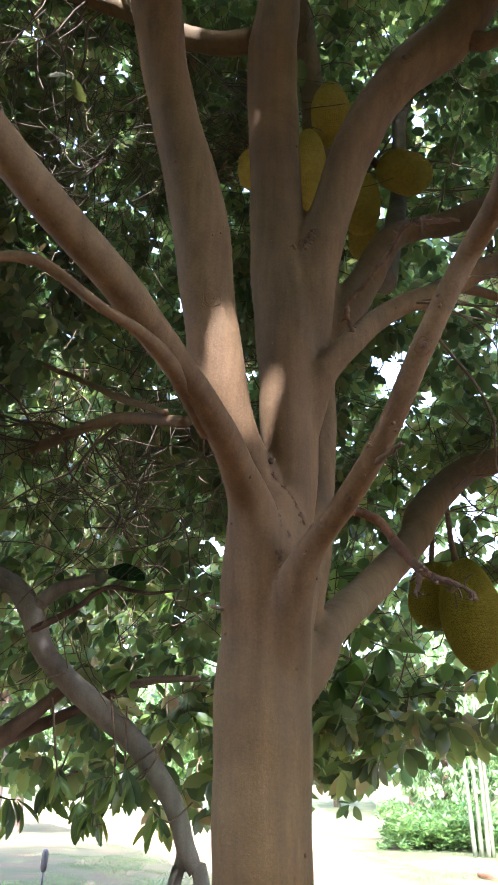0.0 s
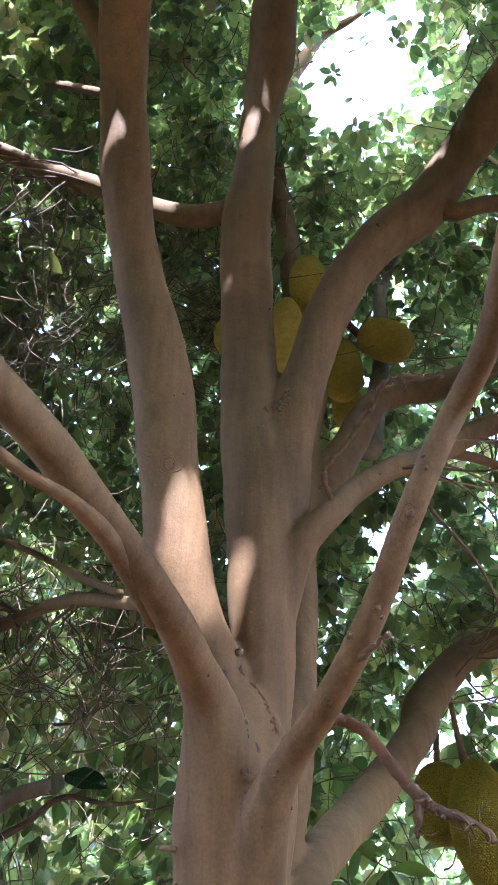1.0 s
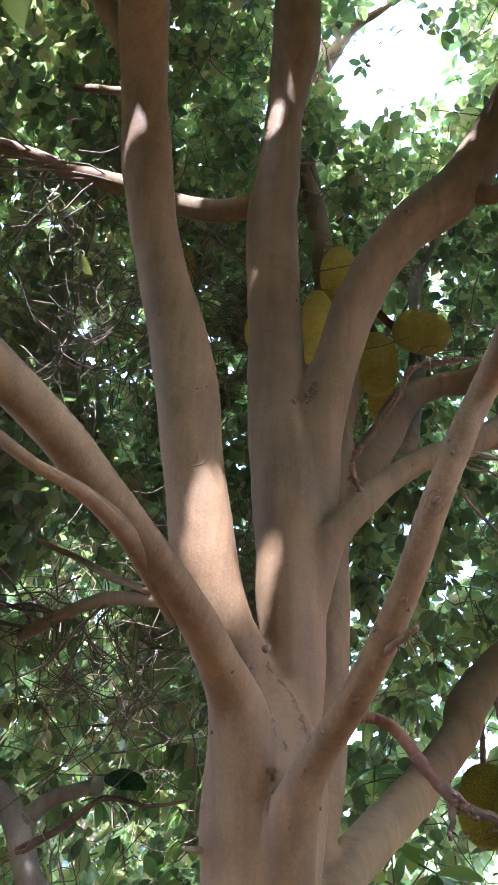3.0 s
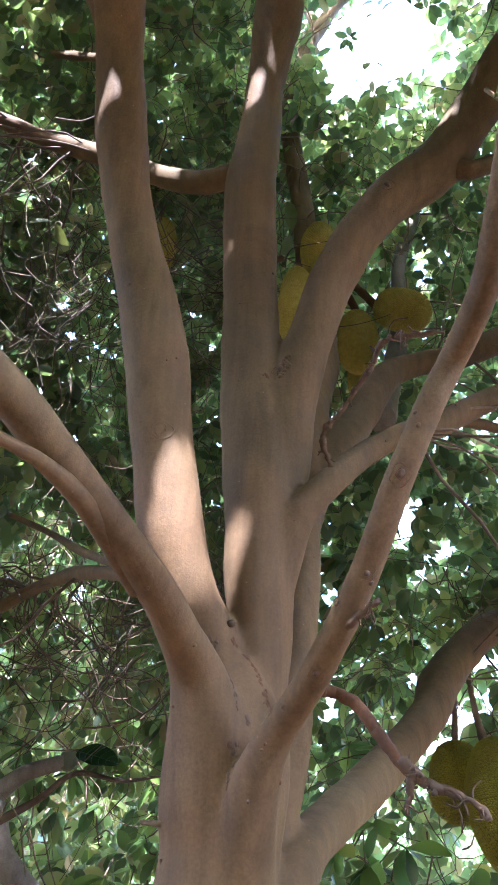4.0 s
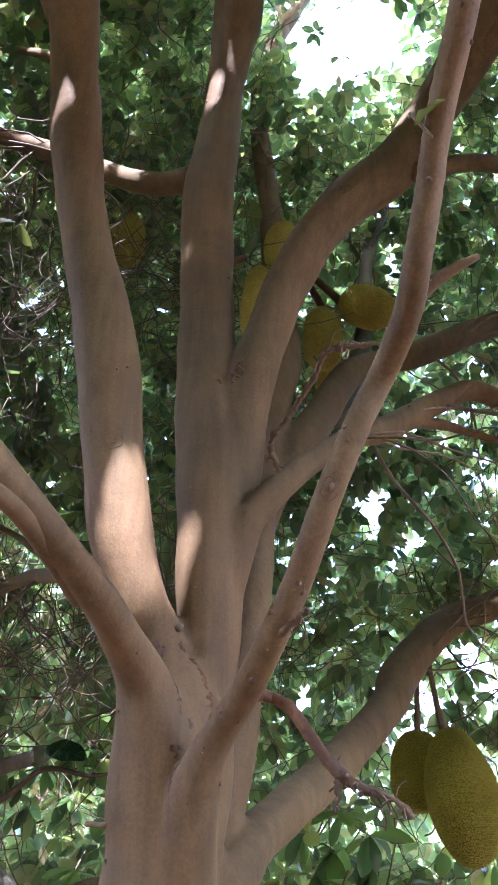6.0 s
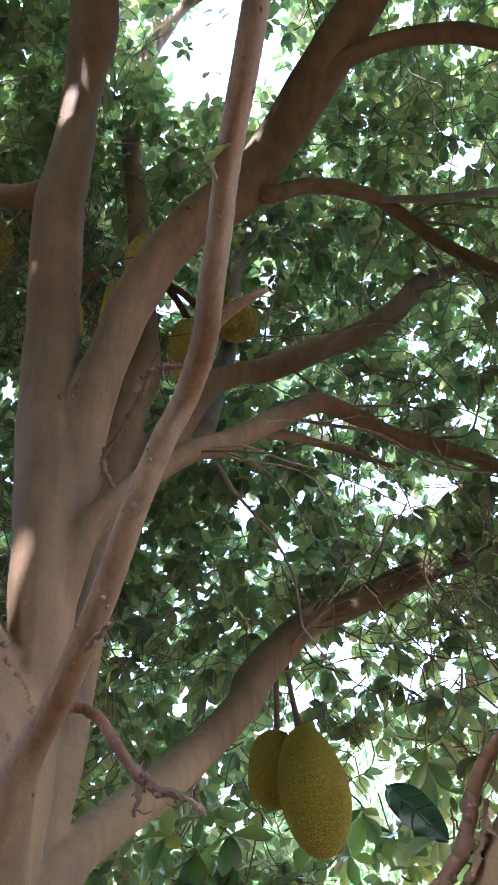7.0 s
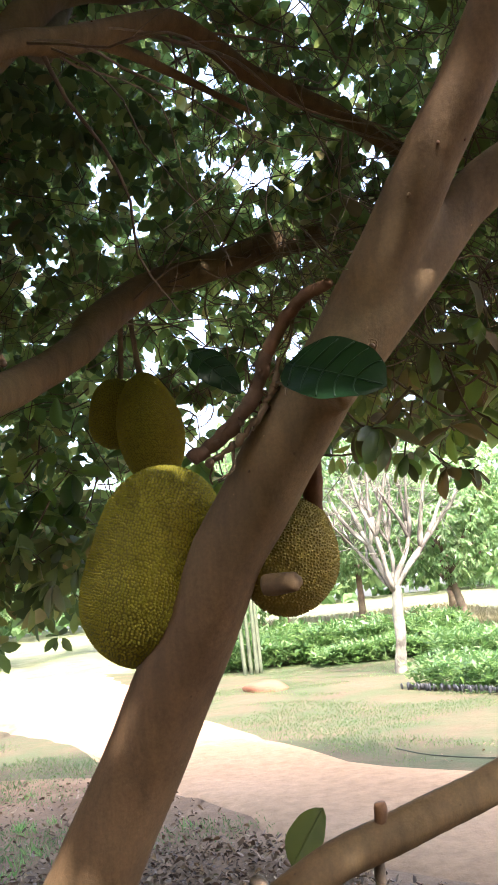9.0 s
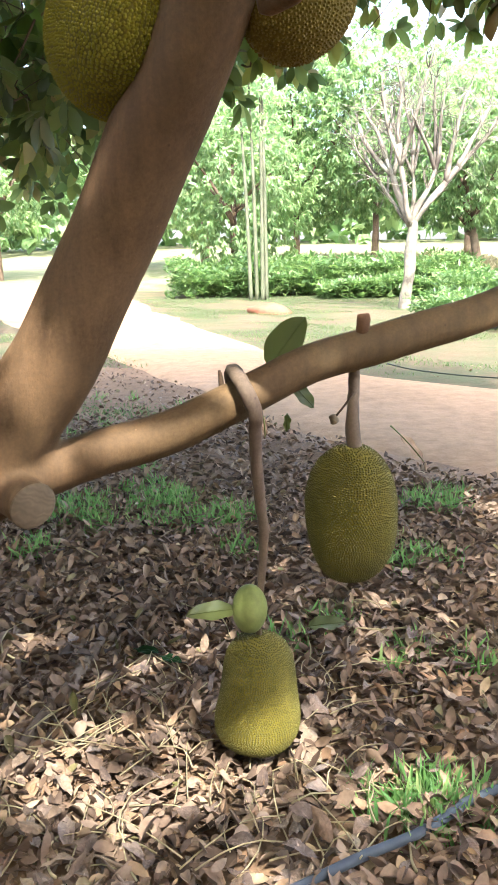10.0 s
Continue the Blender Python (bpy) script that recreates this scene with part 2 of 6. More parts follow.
def link_mesh(name, verts, faces, mat, parent=None, smooth=True, label="", kind=""):
    me = bpy.data.meshes.new(name)
    if parent is not None:
        o = np.array(parent.matrix_basis.translation if parent.parent is None else (parent.parent.matrix_basis @ parent.matrix_basis).translation)
        verts = [tuple(np.asarray(v) - o) for v in verts]
    me.from_pydata(verts, [], faces)
    if smooth:
        me.polygons.foreach_set("use_smooth", [True] * len(me.polygons))
    me.materials.append(mat)
    me.update()
    ob = new(name, me)
    ob.parent = parent
    return tagged(ob, label, "", "", kind)


def fast_mesh(name, v, quads, tris, mat, parent=None, smooth=True, label="", kind="", origin=(0, 0, 0)):
    """A large mesh from arrays of points, four-sided and three-sided faces."""
    me = bpy.data.meshes.new(name)
    v = np.asarray(v, dtype=np.float32) - np.asarray(origin, dtype=np.float32)
    me.vertices.add(len(v))
    me.vertices.foreach_set("co", v.ravel())
    nq, nt = len(quads), len(tris)
    loops = np.concatenate([np.asarray(quads, dtype=np.int32).ravel(), np.asarray(tris, dtype=np.int32).ravel()])
    me.loops.add(len(loops))
    me.loops.foreach_set("vertex_index", loops)
    me.polygons.add(nq + nt)
    start = np.concatenate([np.arange(nq) * 4, nq * 4 + np.arange(nt) * 3]).astype(np.int32)
    me.polygons.foreach_set("loop_start", start)
    me.polygons.foreach_set("loop_total", np.concatenate([np.full(nq, 4), np.full(nt, 3)]).astype(np.int32))
    me.polygons.foreach_set("use_smooth", np.full(nq + nt, smooth))
    me.materials.append(mat)
    me.update(calc_edges=True)
    ob = new(name, me)
    ob.parent = parent
    return tagged(ob, label, "", "", kind)


def spline(points, step):
    """Points along a smooth curve through the given points; all columns are carried along."""
    p = np.array(points, dtype=float)
    p = np.vstack([2 * p[0] - p[1], p, 2 * p[-1] - p[-2]])
    out = []
    for i in range(1, len(p) - 2):
        a, b, c, d = p[i - 1], p[i], p[i + 1], p[i + 2]
        n = max(2, int(np.linalg.norm((c - b)[:3]) / step))
        for k in range(n):
            t = k / n
            out.append(0.5 * (2 * b + (c - a) * t + (2 * a - 5 * b + 4 * c - d) * t * t + (3 * b - a - 3 * c + d) * t ** 3))
    out.append(p[-2])
    return np.array(out)


def tube(points, sides=12, step=0.04, rough=0.04, seed=0, cap=True):
    """Verts and faces of a limb of uneven roundness along points (x, y, z, radius)."""
    s = spline(points, step)
    c, r = s[:, :3], np.maximum(s[:, 3], 0.0015)
    tan = np.gradient(c, axis=0)
    tan /= np.linalg.norm(tan, axis=1)[:, None] + 1e-9
    ref = np.array((0.31, 0.95, 0.1)) if abs(tan[0][1]) < 0.8 else np.array((1.0, 0.0, 0.0))
    u = np.cross(tan[0], ref)
    u /= np.linalg.norm(u)
    verts, faces = [], []
    g = np.random.default_rng(seed + 11)
    ph = g.uniform(0, 6.28, 6)
    length = 0.0
    for i in range(len(c)):
        if i:
            length += np.linalg.norm(c[i] - c[i - 1])
            u = u - tan[i] * np.dot(u, tan[i])
            u /= np.linalg.norm(u)
        w = np.cross(tan[i], u)
        for k in range(sides):
            a = 6.28318 * k / sides
            f = 1 + rough * (math.sin(2 * a + ph[0] + 2.1 * length) + 0.7 * math.sin(3 * a + ph[1] - 3.3 * length) + 0.8 * math.sin(9 * length + ph[2]) + 0.6 * math.sin(a + ph[3] + 23 * length))
            verts.append(tuple(c[i] + (math.cos(a) * u + math.sin(a) * w) * r[i] * f))
    n = len(c)
    for i in range(n - 1):
        for k in range(sides):
            k2 = (k + 1) % sides
            faces.append((i * sides + k, i * sides + k2, (i + 1) * sides + k2, (i + 1) * sides + k))
    if cap:
        faces.append(tuple(range(sides))[::-1])
        faces.append(tuple((n - 1) * sides + k for k in range(sides)))
    return verts, faces


def merged(*pieces):
    verts, faces = [], []
    for v, f in pieces:
        o = len(verts)
        verts += v
        faces += [tuple(i + o for i in q) for q in f]
    return verts, faces


def ball(center, radii, turn=None, rings=10, sides=14, lump=0.0, seed=0):
    """A lumpy ellipsoid."""
    g = np.random.default_rng(seed)
    ph = g.uniform(0, 6.28, 4)
    verts, faces = [], []
    m = (turn or Matrix.Identity(3)).to_3x3()
    for i in range(rings + 1):
        th = math.pi * i / rings
        for k in range(sides):
            a = 6.28318 * k / sides
            f = 1 + lump * (math.sin(2 * a + ph[0]) * math.sin(th) + math.sin(3 * th + a + ph[1]))
            p = Vector((radii[0] * math.sin(th) * math.cos(a) * f, radii[1] * math.sin(th) * math.sin(a) * f, radii[2] * math.cos(th)))
            verts.append(tuple(m @ p + Vector(center)))
    for i in range(rings):
        for k in range(sides):
            k2 = (k + 1) % sides
            faces.append((i * sides + k, (i + 1) * sides + k, (i + 1) * sides + k2, i * sides + k2))
    return verts, faces


# ---- leaves ----
def unit(a):
    return a / (np.linalg.norm(a, axis=-1, keepdims=True) + 1e-9)


def leaf_arrays(base, along, up, length, width, fold=0.25, curl=0.25, simple=False):
    """Many leaves at once: eleven points and eight faces each, six points and three, or four points and two; along: base to tip, up: the upper side."""
    n = len(base)
    along = unit(along)
    side = unit(np.cross(along, up))
    nor = np.cross(side, along)
    L, W = length[:, None], width[:, None]
    f = (np.broadcast_to(fold, n) * 1.0)[:, None]
    c = (np.broadcast_to(curl, n) * 1.0)[:, None]

    def at(s, w, sgn):
        return base + along * L * s + side * W * w * sgn + nor * (W * w * f * abs(sgn) - L * c * s * s)

    if simple is True:
        v = np.stack([at(0, 0, 0), at(0.5, 0.5, -1), at(1.0, 0, 0), at(0.5, 0.5, 1)], axis=1).reshape(-1, 3)
        o = (np.arange(n) * 4)[:, None]
        return v, np.zeros((0, 4)), np.concatenate([o + np.array((0, 2, 1)), o + np.array((0, 3, 2))])
    if simple == "oval":
        v = np.stack([at(0, 0, 0), at(0.3, 0.42, -1), at(0.72, 0.42, -1), at(1.0, 0, 0), at(0.72, 0.42, 1), at(0.3, 0.42, 1)], axis=1).reshape(-1, 3)
        o = (np.arange(n) * 6)[:, None]
        return v, o + np.array(((0, 3, 2, 1),)), np.concatenate([o + np.array((0, 5, 4)), o + np.array((0, 4, 3))])
    rows = ((0.2, 0.30), (0.5, 0.5), (0.8, 0.36))
    v = np.stack([at(0, 0, 0)] + [at(s, w if k else 0, k) for s, w in rows for k in (-1, 0, 1)] + [at(1.0, 0, 0)], axis=1).reshape(-1, 3)
    o = (np.arange(n) * 11)[:, None]
    tris = np.concatenate([o + np.array(f) for f in ((0, 2, 1), (0, 3, 2), (7, 8, 10), (8, 9, 10))])
    quads = np.concatenate([o + np.array(f) for f in ((1, 2, 5, 4), (2, 3, 6, 5), (4, 5, 8, 7), (5, 6, 9, 8))])
    return v, quads, tris


def rosettes(place, axis, count, size, droop, g, slim=0.5, simple=False):
    """Leaves in whorls at twig ends."""
    n = len(place)
    k = np.arange(count)
    az = (k[None, :] * 2.4 + g.uniform(0, 6.28, n)[:, None]).ravel()
    tilt = (0.55 + 0.75 * g.random((n, count))).ravel()
    A = np.repeat(unit(axis), count, axis=0)
    ref = np.where(np.abs(A[:, 2:3]) < 0.9, np.array([[0.0, 0.0, 1.0]]), np.array([[1.0, 0.0, 0.0]]))
    u = unit(np.cross(A, ref))
    w = np.cross(A, u)
    rad = u * np.cos(az)[:, None] + w * np.sin(az)[:, None]
    d = A * np.cos(tilt)[:, None] + rad * np.sin(tilt)[:, None]
    d[:, 2] -= droop * (0.5 + g.random(len(d)))
    d = unit(d)
    upv = unit(A * 0.8 + np.array((0, 0, 0.6)) + g.normal(0, 0.3, d.shape))
    base = np.repeat(place, count, axis=0) - A * (0.10 * g.random(len(d)))[:, None] + rad * 0.01
    ln = np.repeat(size, count) * (0.65 + 0.6 * g.random(len(d)))
    return leaf_arrays(base, d, upv, ln, ln * slim * (0.85 + 0.3 * g.random(len(d))), 0.18 + 0.2 * g.random(len(d)), 0.05 + 0.3 * g.random(len(d)), simple)


def waves(p, scale, seed):
    """Smooth random values, about -1 to 1, at the points p."""
    g = np.random.default_rng(seed)
    out = np.zeros(len(p))
    for _ in range(9):
        out += np.sin(p @ (unit(g.normal(0, 1, 3)) * scale * g.uniform(0.6, 1.7)) + g.uniform(0, 6.28))
    return out / 3.2


# ---- ground ----
def ground_sheet():
    xs = np.concatenate([[-900, -300, -120, -60, -35], np.arange(-22, 22.1, 0.5), [35, 60, 120, 300, 900]])
    ys = np.concatenate([[-900, -300, -100, -40, -20], np.arange(-8, 40.1, 0.5), [55, 80, 130, 300, 1200]])
    X, Y = np.meshgrid(xs, ys)
    p = np.stack([X.ravel(), Y.ravel(), np.zeros(X.size)], axis=1)
    near = np.clip(1 - np.abs(p[:, 1] - 10) / 60, 0, 1) * np.clip(1 - np.abs(p[:, 0]) / 60, 0, 1)
    p[:, 2] = near * 0.02 * waves(p, 0.9, 3) - 0.015 - 0.05 * np.exp(-((p[:, 0] - 1.5) ** 2 + (p[:, 1] - 3) ** 2) / 30)
    nx, ny = len(xs), len(ys)
    i = np.arange(nx * ny).reshape(ny, nx)
    q = np.stack([i[:-1, :-1], i[:-1, 1:], i[1:, 1:], i[1:, :-1]], axis=-1).reshape(-1, 4)
    ob = fast_mesh("ground", p, q, np.zeros((0, 3)), GROUND)
    tagged(ob, "bare brown earth with thin patchy green grass", "ground", "", "structure")


ground_sheet()


def strip(name, near_edge, far_edge, z, mat, label, category, wobble=0.12, seed=1, rise=0.0):
    a, b = spline([(x, y, 0) for x, y in near_edge], 0.5), spline([(x, y, 0) for x, y in far_edge], 0.5)
    n = 90
    ia, ib = np.linspace(0, len(a) - 1, n), np.linspace(0, len(b) - 1, n)
    pa = np.stack([np.interp(ia, np.arange(len(a)), a[:, k]) for k in range(3)], axis=1)
    pb = np.stack([np.interp(ib, np.arange(len(b)), b[:, k]) for k in range(3)], axis=1)
    m = 14
    rows = np.stack([pa + (pb - pa) * t for t in np.linspace(0, 1, m)], axis=1).reshape(-1, 3)
    edge = np.tile(np.abs(np.linspace(-1, 1, m)), n)
    rows[:, :2] += (edge ** 6)[:, None] * wobble * np.stack([waves(rows, 4, seed), waves(rows, 4, seed + 1)], axis=1)
    rows[:, 2] = z + 0.012 * waves(rows, 2.2, seed + 2) - 0.075 * edge ** 8 + rise * np.tile(np.linspace(0, 1, m), n)
    i = np.arange(n * m).reshape(n, m)
    q = np.stack([i[:-1, :-1], i[1:, :-1], i[1:, 1:], i[:-1, 1:]], axis=-1).reshape(-1, 4)
    ob = fast_mesh(name, rows, q, np.zeros((0, 3)), mat)
    return tagged(ob, label, category, "", "structure")


PATH_NEAR = [(9, -0.5), (6, 1.4), (3.6, 3.0), (2.4, 4.3), (1.5, 5.7), (0.8, 7.2), (-0.2, 9.7), (-2.2, 14), (-6, 21), (-13, 32), (-22, 44)]
PATH_FAR = [(11, 3.4), (8, 4.8), (5.6, 6.0), (3.8, 7.2), (2.8, 8.2), (1.8, 10.5), (0.5, 15.5), (-1.2, 24), (-3.5, 36), (-7, 50), (-11, 62)]
strip("dirt_path", PATH_NEAR, PATH_FAR, 0.03, PATH_SOIL, "dusty pinkish-brown dirt path past the trees", "path")
forest_floor = strip("forest_floor", [(6.0, -1.2), (3.0, -2.6), (0.6, -3.4), (-2.6, -3.0), (-5.0, -1.0)], [(6.4, 1.6), (3.9, 3.35), (2.75, 4.65), (1.9, 6.05), (1.15, 7.6), (0.1, 10.0), (-3.5, 11.5)], 0.012, LITTER_SOIL,
      "dark bare soil under the tree strewn with dry leaves", "soil", 0.4, 5)
strip("dry_field", [(-30, 46), (0, 31), (12, 29), (40, 30)], [(-30, 90), (0, 75), (12, 70), (40, 70)], 0.02, FIELD, "pale dry grass field rising in full sun", "field", 0.5, 9, 2.6)


# ---- the jackfruit tree ----
tree = group_of("jackfruit_tree", (0, 1.9, 0), "large brown-barked jackfruit tree with many spreading limbs on bare soil", "tree")

core = []
seed_at = 100


def wood(points, sides=16, rough=0.035):
    """Adds a limb to the body of the tree."""
    global seed_at
    seed_at += 1
    core.append(tube(points, sides, 0.045, rough, seed_at))


TRUNK_LINE = [(0.006, 1.9, -0.15, 0.2), (0.006, 1.9, 0.05, 0.172), (0.006, 1.89, 0.35, 0.146), (0.006, 1.88, 0.8, 0.13), (0.006, 1.88, 1.35, 0.119), (0.006, 1.88, 1.485, 0.116), (0.005, 1.88, 1.601, 0.117), (0.006, 1.88, 1.722, 0.12), (0.007, 1.88, 1.851, 0.123), (0.014, 1.88, 1.968, 0.116), (0.028, 1.88, 2.066, 0.12), (0.036, 1.88, 2.173, 0.108), (0.035, 1.89, 2.26, 0.075), (0.03, 1.9, 2.34, 0.04)]
wood(TRUNK_LINE)  # main trunk
LOW_FRONT = [(0.0, 1.87, 1.9, 0.085), (-0.002, 1.84, 2.06, 0.09), (-0.002, 1.8, 2.18, 0.076), (-0.008, 1.749, 2.265, 0.057), (-0.024, 1.66, 2.314, 0.044), (-0.04, 1.565, 2.361, 0.039), (-0.069, 1.457, 2.409, 0.035), (-0.105, 1.386, 2.454, 0.036), (-0.139, 1.325, 2.496, 0.039), (-0.169, 1.262, 2.534, 0.042), (-0.193, 1.214, 2.562, 0.043), (-0.3, 1.03, 2.66, 0.043), (-0.4, 0.85, 2.77, 0.04), (-0.47, 0.68, 2.85, 0.035)]
wood(LOW_FRONT)  # limb reaching low towards the open side
UPRIGHT = [(0.02, 1.89, 2, 0.057), (-0.01, 1.892, 2.357, 0.054), (-0.055, 1.86, 2.452, 0.061), (-0.087, 1.831, 2.538, 0.066), (-0.113, 1.794, 2.668, 0.077), (-0.131, 1.766, 2.811, 0.076), (-0.148, 1.742, 2.969, 0.081), (-0.167, 1.716, 3.14, 0.081), (-0.205, 1.691, 3.331, 0.076), (-0.252, 1.662, 3.541, 0.074), (-0.291, 1.635, 3.776, 0.076), (-0.314, 1.594, 4.014, 0.085), (-0.322, 1.534, 4.241, 0.084), (-0.308, 1.438, 4.411, 0.088), (-0.27, 1.28, 4.6, 0.088), (-0.26, 1.05, 5.19, 0.086)]
wood(UPRIGHT)  # upright limb
MIDDLE = [(0.03, 1.91, 1.95, 0.065), (0.077, 1.96, 2.349, 0.062), (0.067, 1.975, 2.462, 0.075), (0.063, 1.988, 2.599, 0.088), (0.063, 2.0, 2.765, 0.097), (0.057, 2.012, 2.95, 0.103), (0.037, 2.027, 3.16, 0.096), (0.019, 2.04, 3.395, 0.092), (0.011, 2.04, 3.644, 0.088), (0.003, 2.04, 3.925, 0.093), (0.003, 2.04, 4.174, 0.1), (0.035, 2.044, 4.484, 0.085), (0.06, 2.024, 4.754, 0.081), (0.112, 1.955, 5.0, 0.095), (0.147, 1.9, 5.155, 0.103), (0.24, 1.6, 5.95, 0.09)]
wood(MIDDLE)  # middle limb
ARCHING = [(0.08, 2.03, 2.75, 0.085), (0.131, 2.02, 3.099, 0.081), (0.166, 2.018, 3.238, 0.077), (0.208, 2.027, 3.383, 0.073), (0.251, 2.042, 3.545, 0.074), (0.319, 2.067, 3.739, 0.08), (0.395, 2.092, 3.905, 0.083), (0.481, 2.118, 4.045, 0.087), (0.579, 2.149, 4.167, 0.092), (0.688, 2.169, 4.274, 0.093), (0.835, 2.16, 4.5, 0.092), (0.985, 2.07, 4.66, 0.094), (1.14, 1.96, 4.82, 0.093), (1.3, 1.84, 4.98, 0.09), (1.5, 1.7, 5.25, 0.085)]
wood(ARCHING)  # arching limb
SLENDER = [(0.05, 1.86, 1.84, 0.075), (0.085, 1.8, 2.0, 0.055), (0.12, 1.755, 2.09, 0.042), (0.161, 1.721, 2.147, 0.032), (0.227, 1.654, 2.2, 0.029), (0.29, 1.576, 2.265, 0.028), (0.348, 1.526, 2.348, 0.028), (0.383, 1.489, 2.407, 0.028), (0.413, 1.46, 2.466, 0.028), (0.442, 1.436, 2.517, 0.027), (0.495, 1.404, 2.608, 0.026), (0.539, 1.388, 2.679, 0.026), (0.598, 1.273, 2.727, 0.0265), (0.621, 1.206, 2.774, 0.0265), (0.644, 1.159, 2.841, 0.0265), (0.682, 1.075, 2.953, 0.0265), (0.73, 0.97, 3.05, 0.027), (0.8, 0.84, 3.22, 0.027)]
wood(SLENDER)  # slender leaning limb
SIDE = [(0.09, 1.99, 2.5, 0.045), (0.15, 1.98, 2.7, 0.045), (0.19, 1.98, 2.764, 0.043), (0.248, 2.0, 2.837, 0.039), (0.334, 2.116, 2.988, 0.036), (0.433, 2.187, 3.088, 0.035), (0.537, 2.316, 3.196, 0.045), (0.716, 2.543, 3.431, 0.044), (0.869, 2.691, 3.582, 0.043), (1.007, 2.823, 3.601, 0.04), (1.176, 2.971, 3.572, 0.037), (1.38, 3.083, 3.553, 0.036), (1.593, 3.197, 3.515, 0.034), (1.81, 3.318, 3.446, 0.032), (1.953, 3.376, 3.43, 0.028)]
wood(SIDE)  # side limb
BEHIND = [(0.03, 1.95, 1.75, 0.054), (0.111, 2.045, 2.175, 0.051), (0.122, 2.085, 2.349, 0.052), (0.129, 2.166, 2.597, 0.055), (0.118, 2.308, 2.933, 0.063), (0.11, 2.463, 3.241, 0.07), (0.119, 2.665, 3.64, 0.08), (0.14, 2.85, 4.05, 0.08), (0.07, 3.1, 4.91, 0.066), (0.03, 3.25, 5.56, 0.065), (-0.05, 3.4, 6.72, 0.069), (0.06, 3.5, 7.73, 0.07), (0.18, 3.5, 8.02, 0.06), (0.37, 3.5, 8.39, 0.05), (0.62, 3.45, 8.47, 0.03), (0.93, 3.4, 8.67, 0.022), (1.29, 3.35, 8.88, 0.018)]
wood(BEHIND)  # limb behind
SIDE_BEHIND = [(0.122, 2.2, 2.72, 0.05), (0.135, 2.36, 2.98, 0.058), (0.204, 2.538, 3.279, 0.068), (0.295, 2.741, 3.587, 0.072), (0.408, 2.936, 3.928, 0.065), (0.555, 3.037, 4.061, 0.057), (0.702, 3.138, 4.154, 0.065), (0.996, 3.33, 4.402, 0.064), (1.231, 3.48, 4.594, 0.065), (1.468, 3.63, 4.862, 0.065), (1.713, 3.81, 5.231, 0.06), (1.991, 3.947, 5.448, 0.048), (2.46, 4.1, 5.74, 0.024)]
wood(SIDE_BEHIND)  # side limb of the one behind
LOW_LIMB = [(0.02, 1.91, 1.74, 0.056), (0.12, 1.95, 1.89, 0.056), (0.142, 2.074, 1.99, 0.053), (0.18, 2.312, 2.092, 0.058), (0.234, 2.594, 2.211, 0.059), (0.322, 2.9, 2.381, 0.062), (0.432, 3.18, 2.578, 0.064), (0.501, 3.4, 2.774, 0.079), (0.712, 3.762, 3.079, 0.072), (0.94, 3.927, 3.211, 0.073), (1.263, 4.11, 3.394, 0.075), (1.552, 4.28, 3.536, 0.066), (1.929, 4.537, 3.735, 0.061), (2.133, 4.582, 3.816, 0.052), (3.04, 4.7, 4.19, 0.048)]
wood(LOW_LIMB)  # low limb
SECOND_STEM = [(0, 1.92, 0.25, 0.102), (0.12, 1.96, 0.5, 0.107), (0.428, 1.96, 0.88, 0.089), (0.536, 1.95, 1.02, 0.084), (0.663, 1.92, 1.249, 0.076), (0.756, 1.87, 1.425, 0.076), (0.811, 1.83, 1.528, 0.074), (0.86, 1.8, 1.621, 0.073), (0.916, 1.76, 1.707, 0.072), (0.966, 1.73, 1.783, 0.071), (1.022, 1.69, 1.856, 0.067), (1.07, 1.65, 1.928, 0.062), (1.104, 1.62, 1.981, 0.059), (1.157, 1.57, 2.067, 0.058), (1.21, 1.52, 2.161, 0.057), (1.249, 1.47, 2.23, 0.053), (1.288, 1.42, 2.296, 0.049), (1.323, 1.38, 2.365, 0.047), (1.364, 1.34, 2.443, 0.045), (1.46, 1.24, 2.6, 0.045)]
wood(SECOND_STEM)  # leaning second stem
wood([(1.04, 1.6, 1.86, 0.05), (1.22, 1.58, 2.05, 0.045), (1.33, 1.58, 2.19, 0.049), (1.42, 1.56, 2.25, 0.049), (1.53, 1.54, 2.29, 0.047), (1.67, 1.5, 2.37, 0.044)])  # its fork
wood([(0.42, 1.94, 0.78, 0.063), (0.5, 1.98, 0.8, 0.051), (0.61, 2.02, 0.83, 0.049), (0.752, 2.07, 0.858, 0.048), (0.902, 2.12, 0.918, 0.047), (1.052, 2.17, 0.978, 0.045), (1.232, 2.22, 1.018, 0.044), (1.472, 2.28, 1.078, 0.044), (1.712, 2.35, 1.168, 0.042)])  # low branch
wood([(0.43, 1.95, 0.78, 0.046), (0.5, 1.86, 0.768, 0.046)])  # sawn stub
wood([(0.92, 1.72, 1.56, 0.023), (0.967, 1.645, 1.558, 0.018)])  # short stub

core_v, core_f = merged(*core)
trunk = link_mesh("trunk", core_v, core_f, BARK, tree, True, "smooth brown trunk forking into thick limbs")
rem = trunk.modifiers.new("grown_together", "REMESH")
rem.mode, rem.voxel_size, rem.use_smooth_shade = "VOXEL", 0.0105, True
smo = trunk.modifiers.new("soft_crotches", "SMOOTH")
smo.factor, smo.iterations = 0.5, 4

def branch(points, mat=TWIG, sides=10, name="branch", label="", rough=0.06):
    global seed_at
    seed_at += 1
    v, f = tube(points, sides, 0.03, rough, seed_at)
    return link_mesh(name, v, f, mat, tree, True, label)


